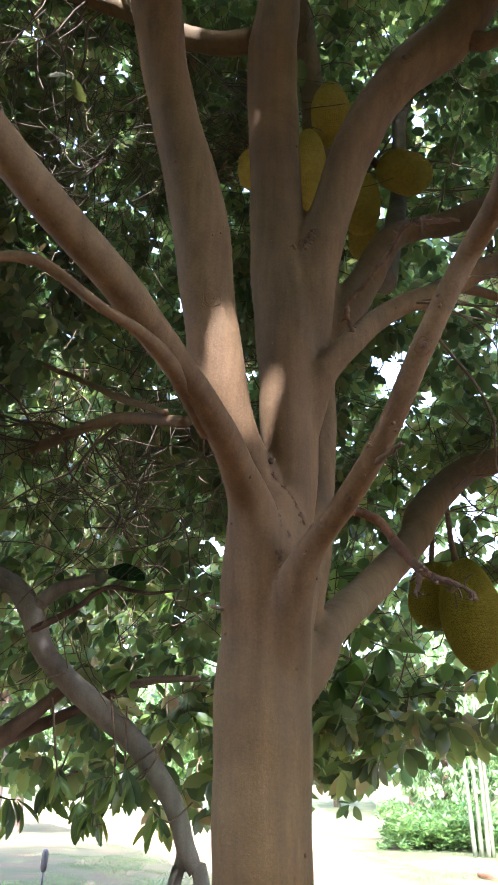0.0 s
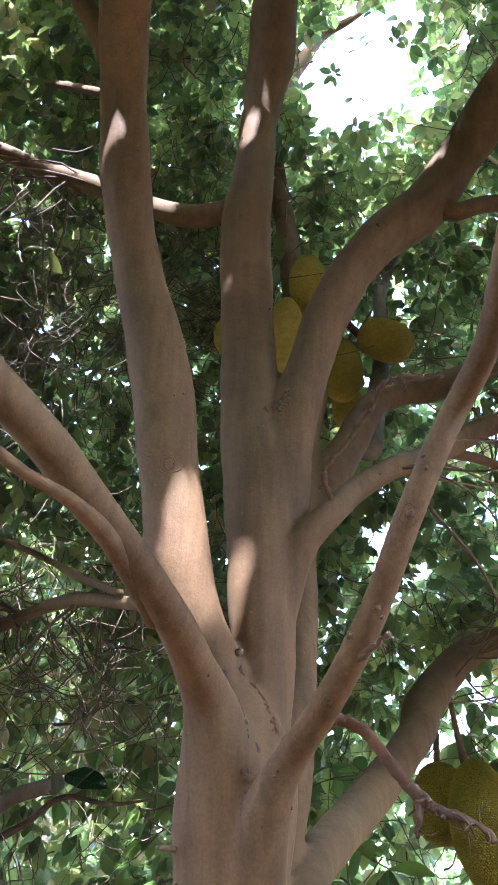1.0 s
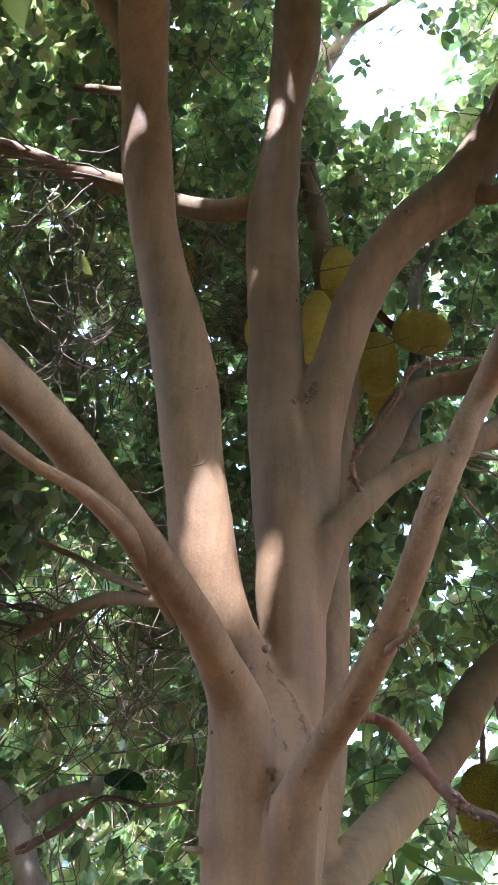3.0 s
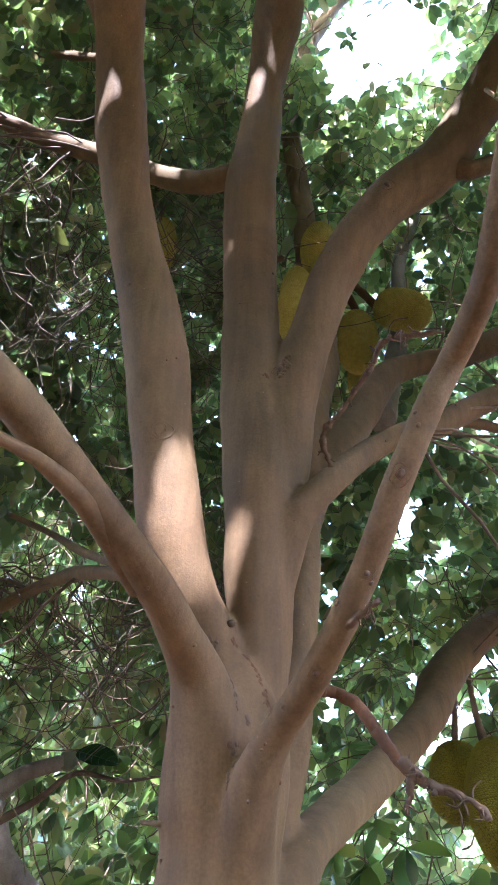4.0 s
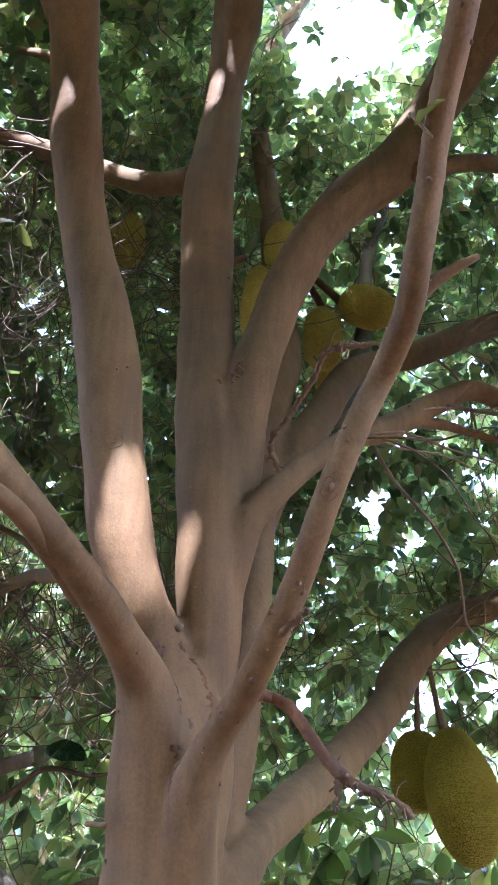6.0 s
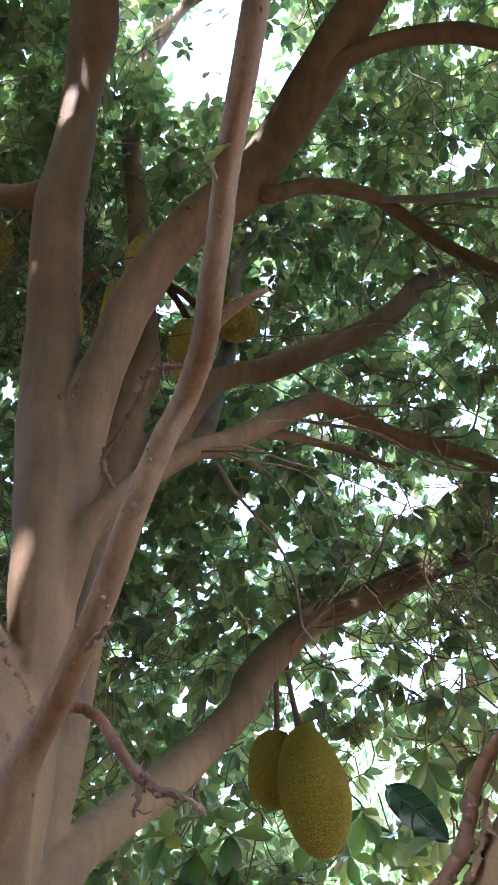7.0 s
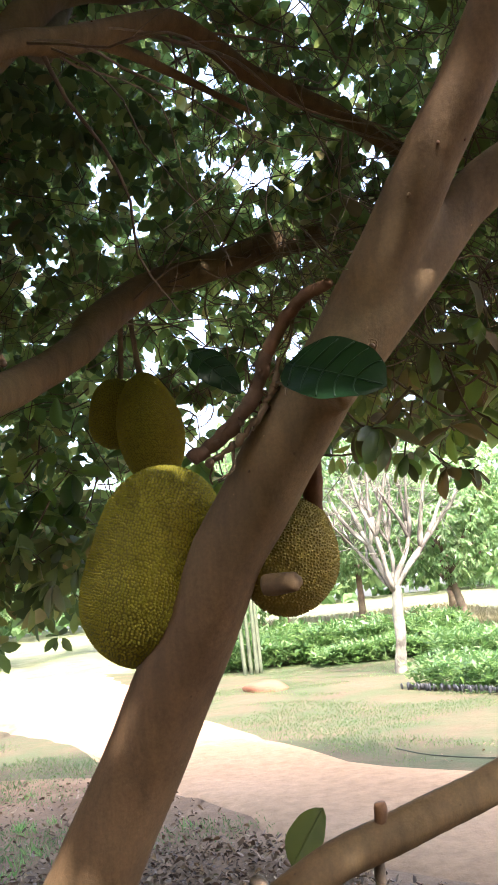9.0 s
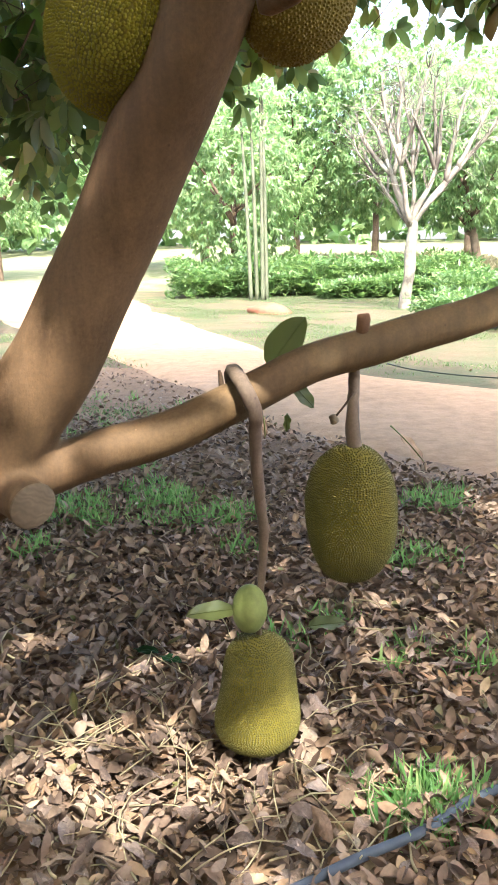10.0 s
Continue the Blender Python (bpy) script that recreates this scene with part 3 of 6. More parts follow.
branch([(-0.075, 1.55, 2.36, 0.018), (-0.098, 1.42, 2.415, 0.022), (-0.12, 1.34, 2.45, 0.022), (-0.16, 1.25, 2.47, 0.0145), (-0.2, 1.17, 2.47, 0.0115), (-0.32, 1.1, 2.55, 0.012), (-0.42, 1.05, 2.53, 0.0085), (-0.49, 1, 2.52, 0.006)], BARK, 14)
branch([(-0.36, 1.46, 4.41, 0.055), (-0.42, 1.42, 4.58, 0.049), (-0.47, 1.36, 4.68, 0.045), (-0.5, 1.25, 4.79, 0.04)], BARK)
TEE, R_SIDE, LOW_LEFT = [(-0.06, 2.08, 4.3, 0.048), (-0.31, 2.15, 4.43, 0.043), (-0.75, 2.2, 4.82, 0.045), (-1.02, 2.2, 5.01, 0.042), (-1.24, 2.15, 5.15, 0.042), (-1.55, 2.1, 5.32, 0.037)], [(0.6, 2.16, 4.31, 0.046), (0.71, 2.17, 4.27, 0.043), (0.8, 2.18, 4.23, 0.039), (0.94, 2.25, 4.34, 0.034), (1.11, 2.35, 4.41, 0.032), (1.29, 2.5, 4.47, 0.03), (1.5, 2.6, 4.29, 0.027), (1.77, 2.7, 4.14, 0.025), (2.01, 2.8, 4.12, 0.021), (2.34, 2.9, 4.15, 0.016)], [(-0.24, 1.95, 2.59, 0.018), (-0.56, 2.3, 2.79, 0.023), (-0.85, 2.6, 2.91, 0.024), (-1.21, 2.9, 2.97, 0.023)]
GREY_BRANCH = [(0.37, 2.95, 3.71, 0.059), (0.47, 3.35, 4.42, 0.051), (0.52, 3.6, 4.97, 0.047), (0.56, 3.75, 5.5, 0.044), (0.69, 3.85, 5.97, 0.035), (0.8, 3.95, 6.5, 0.025)]
branch(TEE, BARK)
branch([(0.99, 2.06, 4.66, 0.05), (1.18, 1.96, 4.72, 0.045), (1.37, 1.92, 4.72, 0.04), (1.63, 1.98, 4.8, 0.04), (1.9, 2.07, 4.78, 0.038), (2.18, 2.15, 4.62, 0.033), (2.46, 2.25, 4.39, 0.026)], BARK)
branch(R_SIDE, BARK)
branch([(1.26, 2.48, 4.47, 0.017), (1.51, 2.4, 4.33, 0.017), (1.83, 2.3, 4.21, 0.016), (2.11, 2.22, 4.12, 0.013)], GREY_BARK, 8)
branch([(0.60, 1.262, 2.735, 0.018), (0.625, 1.25, 2.745, 0.0135), (0.672, 1.24, 2.768, 0.010), (0.725, 1.23, 2.785, 0.0055)], BARK, 8)
branch([(0.56, 2.4, 3.29, 0.023), (0.71, 2.6, 3.39, 0.021), (0.88, 2.8, 3.45, 0.016), (1.16, 3, 3.43, 0.011)], BARK, 8)
branch([(0.06, 3.5, 7.65, 0.048), (0.15, 3.5, 8.04, 0.046), (0.04, 3.6, 8.82, 0.044), (-0.07, 3.6, 9.46, 0.042)], BARK)
branch(GREY_BRANCH, GREY_BARK, 10, "branch", "grey whitish branch")
branch(LOW_LEFT, BARK)
branch([(-0.32, 2, 2.65, 0.011), (-0.58, 2.3, 2.87, 0.015), (-0.86, 2.6, 3.12, 0.013), (-1.16, 2.8, 3.34, 0.01)], BARK, 8)
branch([(-0.61, 1.9, 5.03, 0.017), (-1.02, 2.2, 5.75, 0.022), (-1.65, 2.5, 6.58, 0.025), (-2.28, 2.7, 7.15, 0.024)], BARK, 8)
branch([(-0.06, 1.85, 2.008, 0.0085), (-0.085, 1.80, 2.004, 0.0065), (-0.10, 1.75, 2.0, 0.005)], CUT, 8, "stub", "short dry broken stub")


def shoot(points, mat, label, seed, knob=0.25, pegs=0, scraps=0):
    """A fruit-bearing shoot: ringed and knobbly, with pegs and dry scraps of old stalks."""
    g = np.random.default_rng(seed)
    s = spline(points, 0.007)
    ph = np.cumsum(g.uniform(0.1, 1.3, len(s)))
    s[:, 3] *= 1 + knob * (0.5 * np.sin(ph) + 0.35 * g.normal(0, 1, len(s)))
    s[:, :3] += g.normal(0, 0.0006 + 0.003 * knob, (len(s), 3))
    out = [tube([tuple(q) for q in s[::1]], 9, 0.05, 0.05, seed)]
    for k in range(pegs + scraps):
        a = s[int(g.integers(2, len(s) - 2))]
        way = unit(g.normal(0, 1, 3) + np.array((0, -0.3, -0.2)))
        ln = g.uniform(0.010, 0.024) if k < pegs else g.uniform(0.03, 0.075)
        r = a[3] * g.uniform(0.35, 0.6) if k < pegs else g.uniform(0.0015, 0.003)
        pts = []
        for i in range(4):
            pts.append((*(a[:3] + way * (ln * i / 3)), r * (1.15 - 0.2 * i)))
            way = unit(way + g.normal(0, 0.25, 3) + np.array((0, 0, -0.1)))
        out.append(tube(pts, 6, 0.01, 0.15, k))
    v, f = merged(*out)
    link_mesh("shoot", v, f, mat, tree, True, label)


PINK = [(0.232, 1.66, 2.195, 0.013), (0.268, 1.675, 2.19, 0.0105), (0.305, 1.665, 2.165, 0.0105), (0.340, 1.66, 2.115, 0.0105), (0.374, 1.655, 2.064, 0.010), (0.41, 1.65, 2.03, 0.0092), (0.48, 1.64, 2.0, 0.0056)]
shoot(PINK[:6], SHOOT, "reddish drooping shoot", 1, 0.06, 1, 0)
shoot(PINK[4:] + [(0.50, 1.64, 1.975, 0.006)], DRY_SHOOT, "dry knobbly end of a drooping shoot", 2, 0.35, 10, 6)
shoot([(0.388, 1.65, 2.045, 0.0075), (0.384, 1.65, 2.01, 0.0065), (0.378, 1.65, 1.985, 0.0045)], DRY_SHOOT, "dry knobbly scrap of a fruit stalk", 3, 0.4, 2, 2)
shoot([(0.26, 1.9, 2.82, 0.007), (0.25, 1.84, 2.87, 0.0077), (0.32, 1.76, 2.9, 0.007), (0.39, 1.68, 2.94, 0.007), (0.42, 1.63, 2.96, 0.007), (0.49, 1.6, 2.94, 0.0063), (0.55, 1.58, 2.92, 0.0042)], DRY_SHOOT, "dry reddish-brown broken fruit stalk", 4, 0.3, 12, 5)
shoot([(0.305, 1.56, 2.262, 0.007), (0.335, 1.535, 2.277, 0.0085), (0.365, 1.51, 2.287, 0.005)], DRY_SHOOT, "short dry broken stalk", 5, 0.4, 3, 2)
ORANGE = [(0.807, 1.68, 1.785, 0.0128), (0.869, 1.68, 1.826, 0.014), (0.927, 1.67, 1.89, 0.014), (0.958, 1.66, 1.965, 0.0132), (0.99, 1.64, 2.013, 0.0132), (1.028, 1.6, 2.044, 0.0124), (1.067, 1.56, 2.048, 0.0104)]
shoot(ORANGE[3:], SHOOT, "thick reddish upper end of a fruit shoot", 6, 0.05, 5, 2)
shoot(ORANGE[:4], OLD_SHOOT, "thick reddish-brown knobbly fruit shoot", 8, 0.12, 14, 6)
shoot([(x + 0.025, y - 0.005, z - 0.012, 0.006) for x, y, z, r in ORANGE[:4]], DRY_SHOOT, "dry stalks beside the fruit shoot", 7, 0.5, 8, 5)
branch([(1.152, 2.2, 0.998, 0.018), (1.162, 2.19, 1.043, 0.0145), (1.165, 2.19, 1.068, 0.016), (1.164, 2.19, 1.081, 0.013)], SHOOT, 10, "stub", "reddish peg on the low branch")

# the sawn face of the stub, and small scars
(cx, cy, cz, cr), (bx, by, bz, _) = [(0.43, 1.95, 0.78, 0.046), (0.5, 1.86, 0.768, 0.046)][::-1]
face_dir = (Vector((cx, cy, cz)) - Vector((bx, by, bz))).normalized()
fv, ff = ball((cx, cy, cz), (cr * 0.97, cr * 0.97, 0.007), face_dir.to_track_quat("Z", "Y").to_matrix(), 8, 22, 0.03, 3)
link_mesh("cut_face", fv, ff, CUT, tree, True, "pale sawn end of a stub")
# knots, scars and ridges that lie on the bark
bpy.context.view_layer.update()
grown = trunk.evaluated_get(bpy.context.evaluated_depsgraph_get())
skin_mesh = grown.to_mesh()
BARK_TREE = BVHTree.FromPolygons([tree.matrix_basis @ v.co for v in skin_mesh.vertices], [tuple(p.vertices) for p in skin_mesh.polygons])
grown.to_mesh_clear()


def on_bark(place):
    """The bark nearest to a place, and its outward direction."""
    hit, normal, _, _ = BARK_TREE.find_nearest(Vector(place))
    return hit, normal


def knot(place, size, mat=SCAR, centre=None, turns=2, seed=0, label=""):
    """Puckered rings of bark round a healed twig."""
    hit, nor = on_bark(place)
    u = nor.orthogonal().normalized()
    w = nor.cross(u)
    g = np.random.default_rng(seed)
    out = []
    for k in range(turns):
        rr = size * (0.45 + 0.5 * k / max(turns - 1, 1))
        ring = []
        for a in range(11):
            f = rr * (1 + 0.16 * g.normal())
            q = hit + (u * math.cos(a * 0.6283) + w * math.sin(a * 0.6283)) * f
            q, _n = on_bark(q)
            ring.append((*(q - _n * size * 0.06), size * 0.085 * (0.5 + 1.0 * g.random())))
        ring[-1] = ring[0]
        out.append(tube(ring, 6, size * 0.3, 0.15, seed + k, False))
    if out:
        v, f = merged(*out)
        link_mesh("knot", v, f, mat, tree, True, label)
    if centre:
        v, f = ball(hit, (size * 0.38, size * 0.38, size * 0.3), nor.to_track_quat("Z", "Y").to_matrix(), 7, 10, 0.15, seed)
        link_mesh("knot_heart", v, f, centre, tree)


def ridge(points, radius, mat=SCAR, seed=0):
    """A puckered line of bark where two limbs press together."""
    g = np.random.default_rng(seed)
    s = spline([(*p, 0) for p in points], 0.0045)
    out = []
    for q in s:
        if g.random() < 0.1:
            continue
        hit, nor = on_bark(q[:3] + g.normal(0, 0.004, 3))
        r = radius * g.uniform(0.5, 1.5)
        out.append(ball(hit - nor * r * 0.35, (r * g.uniform(0.6, 1.2), r * g.uniform(0.9, 2.0), r * 0.8), nor.to_track_quat("Z", "Y").to_matrix(), 5, 7, 0.3, int(g.integers(999))))
    v, f = merged(*out)
    link_mesh("bark_ridge", v, f, mat, tree, True, "puckered line of bark in a fork", "stuff")


for i, (kx, ky, kz, kr) in enumerate([(-0.097, 1.64, 2.83, 0.034), (0.285, 1.52, 2.30, 0.012), (0.353, 1.49, 2.325, 0.018), (0.245, 1.60, 2.195, 0.018), (0.427, 1.42, 2.473, 0.024), (0.116, 1.92, 3.20, 0.03), (0.49, 2.03, 4.03, 0.034), (0.157, 1.70, 2.165, 0.012), (1.13, 1.5, 1.92, 0.013), (0.13, 1.6, 2.14, 0.011)]):
    knot((kx, ky, kz), kr * (0.8 if i == 0 else 0.85), SHOOT if i in (4, 5, 6) else BARK, CUT if i == 1 else (SCAR if i > 1 else None), 4 if i == 0 else 2, i)
ridge([(-0.008, 1.8, 2.367), (0.033, 1.79, 2.33), (0.066, 1.78, 2.266), (0.092, 1.77, 2.217), (0.112, 1.76, 2.17)], 0.0048, SCAR, 1)
ridge([(0.038, 1.86, 2.382), (0.082, 1.86, 2.346), (0.109, 1.85, 2.286), (0.127, 1.82, 2.224)], 0.005, SHOOT, 2)
ridge([(0.067, 1.76, 2.131), (0.065, 1.76, 2.101), (0.059, 1.76, 2.052)], 0.0046, SCAR, 3)
ridge([(0.112, 1.76, 2.17), (0.09, 1.755, 2.145), (0.067, 1.76, 2.131)], 0.004, SCAR, 4)
ridge([(0.088, 1.93, 3.18), (0.11, 1.93, 3.195), (0.13, 1.94, 3.22), (0.148, 1.95, 3.24)], 0.006, SHOOT, 5)
ridge([(0.148, 1.95, 3.24), (0.15, 1.93, 3.205), (0.123, 1.92, 3.17)], 0.005, BARK, 6)
gk = np.random.default_rng(33)
for limb_points, count in ((SLENDER, 16), (LOW_FRONT, 8), (UPRIGHT, 8), (MIDDLE, 8), (ARCHING, 6), (SECOND_STEM, 8), (SIDE, 5), (TRUNK_LINE, 6)):
    line = spline(limb_points, 0.03)
    for k in range(count):
        q = line[int(gk.integers(len(line) // 8, len(line) - 2))]
        a = gk.uniform(-1.5, 1.5)
        out_way = np.array((math.sin(a), -math.cos(a), gk.normal(0, 0.3)))
        knot(q[:3] + out_way * q[3], gk.uniform(0.006, 0.014), BARK, (SHOOT, BARK, SCAR)[k % 3], 0 if k % 4 else 1, 200 + k)
hit, nor = on_bark((0.028, 1.86, 2.411))
kv, kf = ball(hit + nor * 0.006, (0.009, 0.009, 0.012), nor.to_track_quat("Z", "Y").to_matrix(), 6, 10, 0.1, 5)
link_mesh("bud", kv, kf, CUT, tree, True, "small pale bud in the fork")


# openings of the crown towards the sky: a place on it and half their width
OPENINGS = [((0.60, 2.76, 6.40), 0.37), ((0.40, 2.88, 6.28), 0.20), ((0.42, 4.73, 4.25), 0.12), ((0.64, 4.85, 4.06), 0.09), ((1.26, 4.71, 4.28), 0.15),
            ((1.65, 4.69, 4.22), 0.14), ((0.92, 5.14, 3.35), 0.085), ((1.2, 5.14, 3.32), 0.07), ((0.7, 5.15, 3.34), 0.06), ((0.7, 3.82, 5.45), 0.09),
            ((2.01, 3.33, 5.69), 0.11), ((2.38, 3.5, 5.42), 0.09), ((1.61, 4.13, 5.03), 0.09), ((1.98, 4.18, 4.86), 0.09), ((1.04, 5.29, 2.81), 0.06)]
UNDER = np.array((0.36, 0.15, 1.65))
# where the sun finds its way down
SUNBEAMS = [((-0.088, 1.70, 2.775), 0.031), ((-0.064, 1.74, 2.59), 0.031), ((-0.343, 1.57, 3.971), 0.022), ((0.000, 1.93, 2.66), 0.020), ((0.004, 1.93, 2.55), 0.022), ((-0.36, 2.12, 4.45), 0.05),
            ((0.05, 1.95, 4.68), 0.035), ((0.06, 1.95, 3.60), 0.014), ((0.72, 2.19, 4.36), 0.022), 
            ((1.25, 1.34, 2.28), 0.02), ((0.72, 2.05, 0.05), 0.012), ((1.4, 2.93, 0.05), 0.012),
            ((-1.9, 4.6, 4.2), 0.28), ((-1.5, 4.6, 2.2), 0.22), ((-1.0, 4.3, 1.95), 0.22)]


def sunlit(v, per):
    """Which leaves, of so many points each, keep out of the sunbeams."""
    sv, keep = np.array(SUN_FROM), np.ones(len(v) // per, dtype=bool)
    each = v.reshape(-1, per, 3)
    heart = each.mean(axis=1, keepdims=True)
    spread = np.concatenate([each, heart, (each + heart) / 2], axis=1)
    for place, half in SUNBEAMS:
        q = spread - np.array(place)
        s = q @ sv
        near = (s > 0.25) & (np.linalg.norm(q - s[..., None] * sv, axis=-1) < half + 0.004 + 0.0022 * np.minimum(s, 6))
        keep &= ~near.any(axis=1)
    return keep


def without(leaves, per):
    """The leaves but for those in the sunbeams."""
    v, q, t = leaves
    keep = sunlit(v, per)
    place = np.cumsum(keep) - 1

    def shift(f):
        f = np.asarray(f, dtype=np.int64)
        f = f[keep[f[:, 0] // per]] if len(f) else f
        return place[f // per] * per + f % per if len(f) else f

    return v.reshape(-1, per, 3)[keep].reshape(-1, 3), shift(q), shift(t)


def crown_places(n, back, g, first=1.02, depth=1.0):
    """Twig ends in the crown, a thick shell round the limbs."""
    c, r = np.array((0.25, 2.2, 3.6)), np.array((2.3, 2.25, 3.05))
    d = unit(g.normal(0, 1, (n, 3)))
    k = first + depth * g.random(n) ** 1.2
    k += 0.14 * waves(d * 3, 2.0, 21)
    p = c + d * r * k[:, None]
    if back:
        low = np.interp(p[:, 0], (-0.6, 0.2, 0.7, 1.1, 1.9), (1.5, 1.72, 1.84, 1.9, 2.25)) + 0.13 * waves(p, 3.0, 33)
        keep = (p[:, 1] > 1.7) & (p[:, 2] > low) & (p[:, 0] > -4.2) & (p[:, 0] < 4.6)
        keep &= ~((p[:, 1] < 2.6) & (p[:, 2] < 3.0) & (np.abs(p[:, 0] - 0.4) < 1.9))
    else:
        keep = (p[:, 1] <= 1.9) & (p[:, 2] > 4.5) & (p[:, 1] > -2.7)
    keep &= ~((p[:, 1] > 5.2) & (p[:, 0] > 0.5) & (p[:, 2] < 3.6))
    keep &= waves(p, 2.6, 44) + 0.25 * waves(p, 8.0, 45) > -1.25
    for place, half in OPENINGS:
        a = np.array(place) - UNDER
        a /= np.linalg.norm(a)
        q = p - UNDER
        s = q @ a
        dist = np.linalg.norm(q - s[:, None] * a, axis=1)
        rim = half * (s / 5.2) * (1.1 + 0.30 * waves(p, 9, 50) + 0.24 * waves(p, 24, 51))
        keep &= ~((s > 0.5) & (dist < rim)) | ((dist > 0.5 * rim) & (g.random(len(p)) < 0.045))
    p = p[keep]
    return p, unit((p - c) / r / r + g.normal(0, 0.55, p.shape) * 0.3 + np.array((0, 0, -0.05)))


gl, FRONT_SEED = np.random.default_rng(5), 12
back_p, back_a = crown_places(32000, True, gl)
more_p, more_a = crown_places(23000, True, gl)
thick = (more_p[:, 0] < -0.35) & (more_p[:, 2] > 3.6)
back_p, back_a = np.concatenate([back_p, more_p[thick]]), np.concatenate([back_a, more_a[thick]])
loose = np.where(back_p[:, 2] < 3.0, 0.07, np.where((back_p[:, 0] > 0.3) & (back_p[:, 2] < 5.4), 0.08, np.where(back_p[:, 0] > 0.5, 0.05, 0.0)))
stay = gl.random(len(back_p)) > loose
back_p, back_a = back_p[stay], back_a[stay]
front_p, front_a = crown_places(21500, False, np.random.default_rng(FRONT_SEED))
outer_p, outer_a = crown_places(14000, True, gl, 1.45, 0.75)
thin = (outer_p[:, 2] > 2.3) & ((np.random.default_rng(8).random(len(outer_p)) > 0.06) | (outer_p[:, 0] < 0.3))
outer_p, outer_a = outer_p[thin], outer_a[thin]
low = back_p[:, 2] < 3.9
sets = [without(rosettes(back_p[low], back_a[low], 7, 0.09 + 0.04 * gl.random(low.sum()), 0.45, gl), 11),
        without(rosettes(back_p[~low], back_a[~low], 7, 0.075 + 0.035 * gl.random((~low).sum()), 0.45, gl, 0.55, "oval"), 6),
        without(rosettes(outer_p, outer_a, 7, np.full(len(outer_p), 0.125), 0.45, gl, 0.55, "oval"), 6),
        without(rosettes(front_p, front_a, 7, np.full(len(front_p), 0.19), 0.45, gl, 0.6, True), 4)]
lv, lq, lt, at_ = [], [], [], 0
for v, q, t in sets:
    lv.append(v)
    lq.append(np.asarray(q, dtype=np.int64).reshape(-1, 4) + at_)
    lt.append(np.asarray(t, dtype=np.int64).reshape(-1, 3) + at_)
    at_ += len(v)
fast_mesh("foliage", np.concatenate(lv), np.concatenate(lq), np.concatenate(lt), LEAF, tree, True,
          "dense dark green glossy leaves, some yellowing", "stuff", (0, 1.9, 0))


gb0 = np.random.default_rng(91)


def twig_tangle(n, g):
    """Thin bare twigs that run through the inner crown."""
    out = []
    c, r = np.array((0.25, 2.2, 3.6)), np.array((2.3, 2.25, 3.05))
    made = 0
    while made < n:
        d = unit(g.normal(0, 1, 3))
        p = c + d * r * g.uniform(0.9, 1.25)
        if p[1] < 2.4 or p[2] < 2.0 or (p[0] < 0.2 and p[2] < 3.2 and made % 3) or (0.4 < p[0] < 1.35 and p[2] < 2.5) or (p[0] > 1.35 and p[2] < 2.4) or p[0] > 3.6 or p[0] < -2.6 or np.linalg.norm(np.cross(p - UNDER, unit(np.array(OPENINGS[0][0]) - UNDER))) < 0.55:
            continue
        made += 1
        way = unit(np.cross(d, g.normal(0, 1, 3)) + 0.35 * d + np.array((0, 0, -0.25)))
        pts, rad = [], g.uniform(0.002, 0.0055)
        for i in range(6):
            pts.append((*p, rad * (1 - 0.13 * i)))
            way = unit(way + g.normal(0, 0.55, 3) + np.array((0, 0, -0.08)))
            p = p + way * g.uniform(0.06, 0.17)
        out.append(tube(pts, 3, 0.07, 0.0, made, False))
    return merged(*out)


def branchlets(points, count, reach, lean, g):
    """Thin curved branchlets that fan out from a limb."""
    s = spline(points, 0.1)
    out = []
    for k in range(count):
        a = s[int(len(s) * (0.35 + 0.6 * g.random()))]
        along = unit(s[-1][:3] - s[len(s) // 2][:3])
        way = unit(along + g.normal(0, 0.6, 3) + np.array(lean))
        p, rad, ln = a[:3].copy(), g.uniform(0.004, 0.009), reach * g.uniform(0.5, 1.2)
        pts = []
        for i in range(7):
            pts.append((*p, rad * (1 - 0.12 * i)))
            way = unit(way + g.normal(0, 0.26, 3) + np.array((0, 0, -0.05)))
            p = p + way * ln / 6
        out.append(tube(pts, 5, 0.06, 0.05, k, False))
    return merged(*out)


for pts, lean in ((SIDE, (0.3, 0.3, 0.1)), (SIDE_BEHIND, (0.3, 0.2, -0.1)), (LOW_LIMB, (0.2, 0.1, 0.0)), (R_SIDE, (0.3, 0.3, 0.0)), (TEE, (-0.3, 0.2, -0.2)), (LOW_LEFT, (-0.2, 0.4, -0.1)), (GREY_BRANCH, (0.3, 0.3, 0.3))):
    for _ in range(2):
        bv, bf = branchlets(pts, 9, 1.0, lean, gb0)
        link_mesh("branch_haze", bv, bf, DARK_TWIG if pts in (TEE, LOW_LEFT) else TWIG, tree, True, "thin curving branchlets", "stuff")

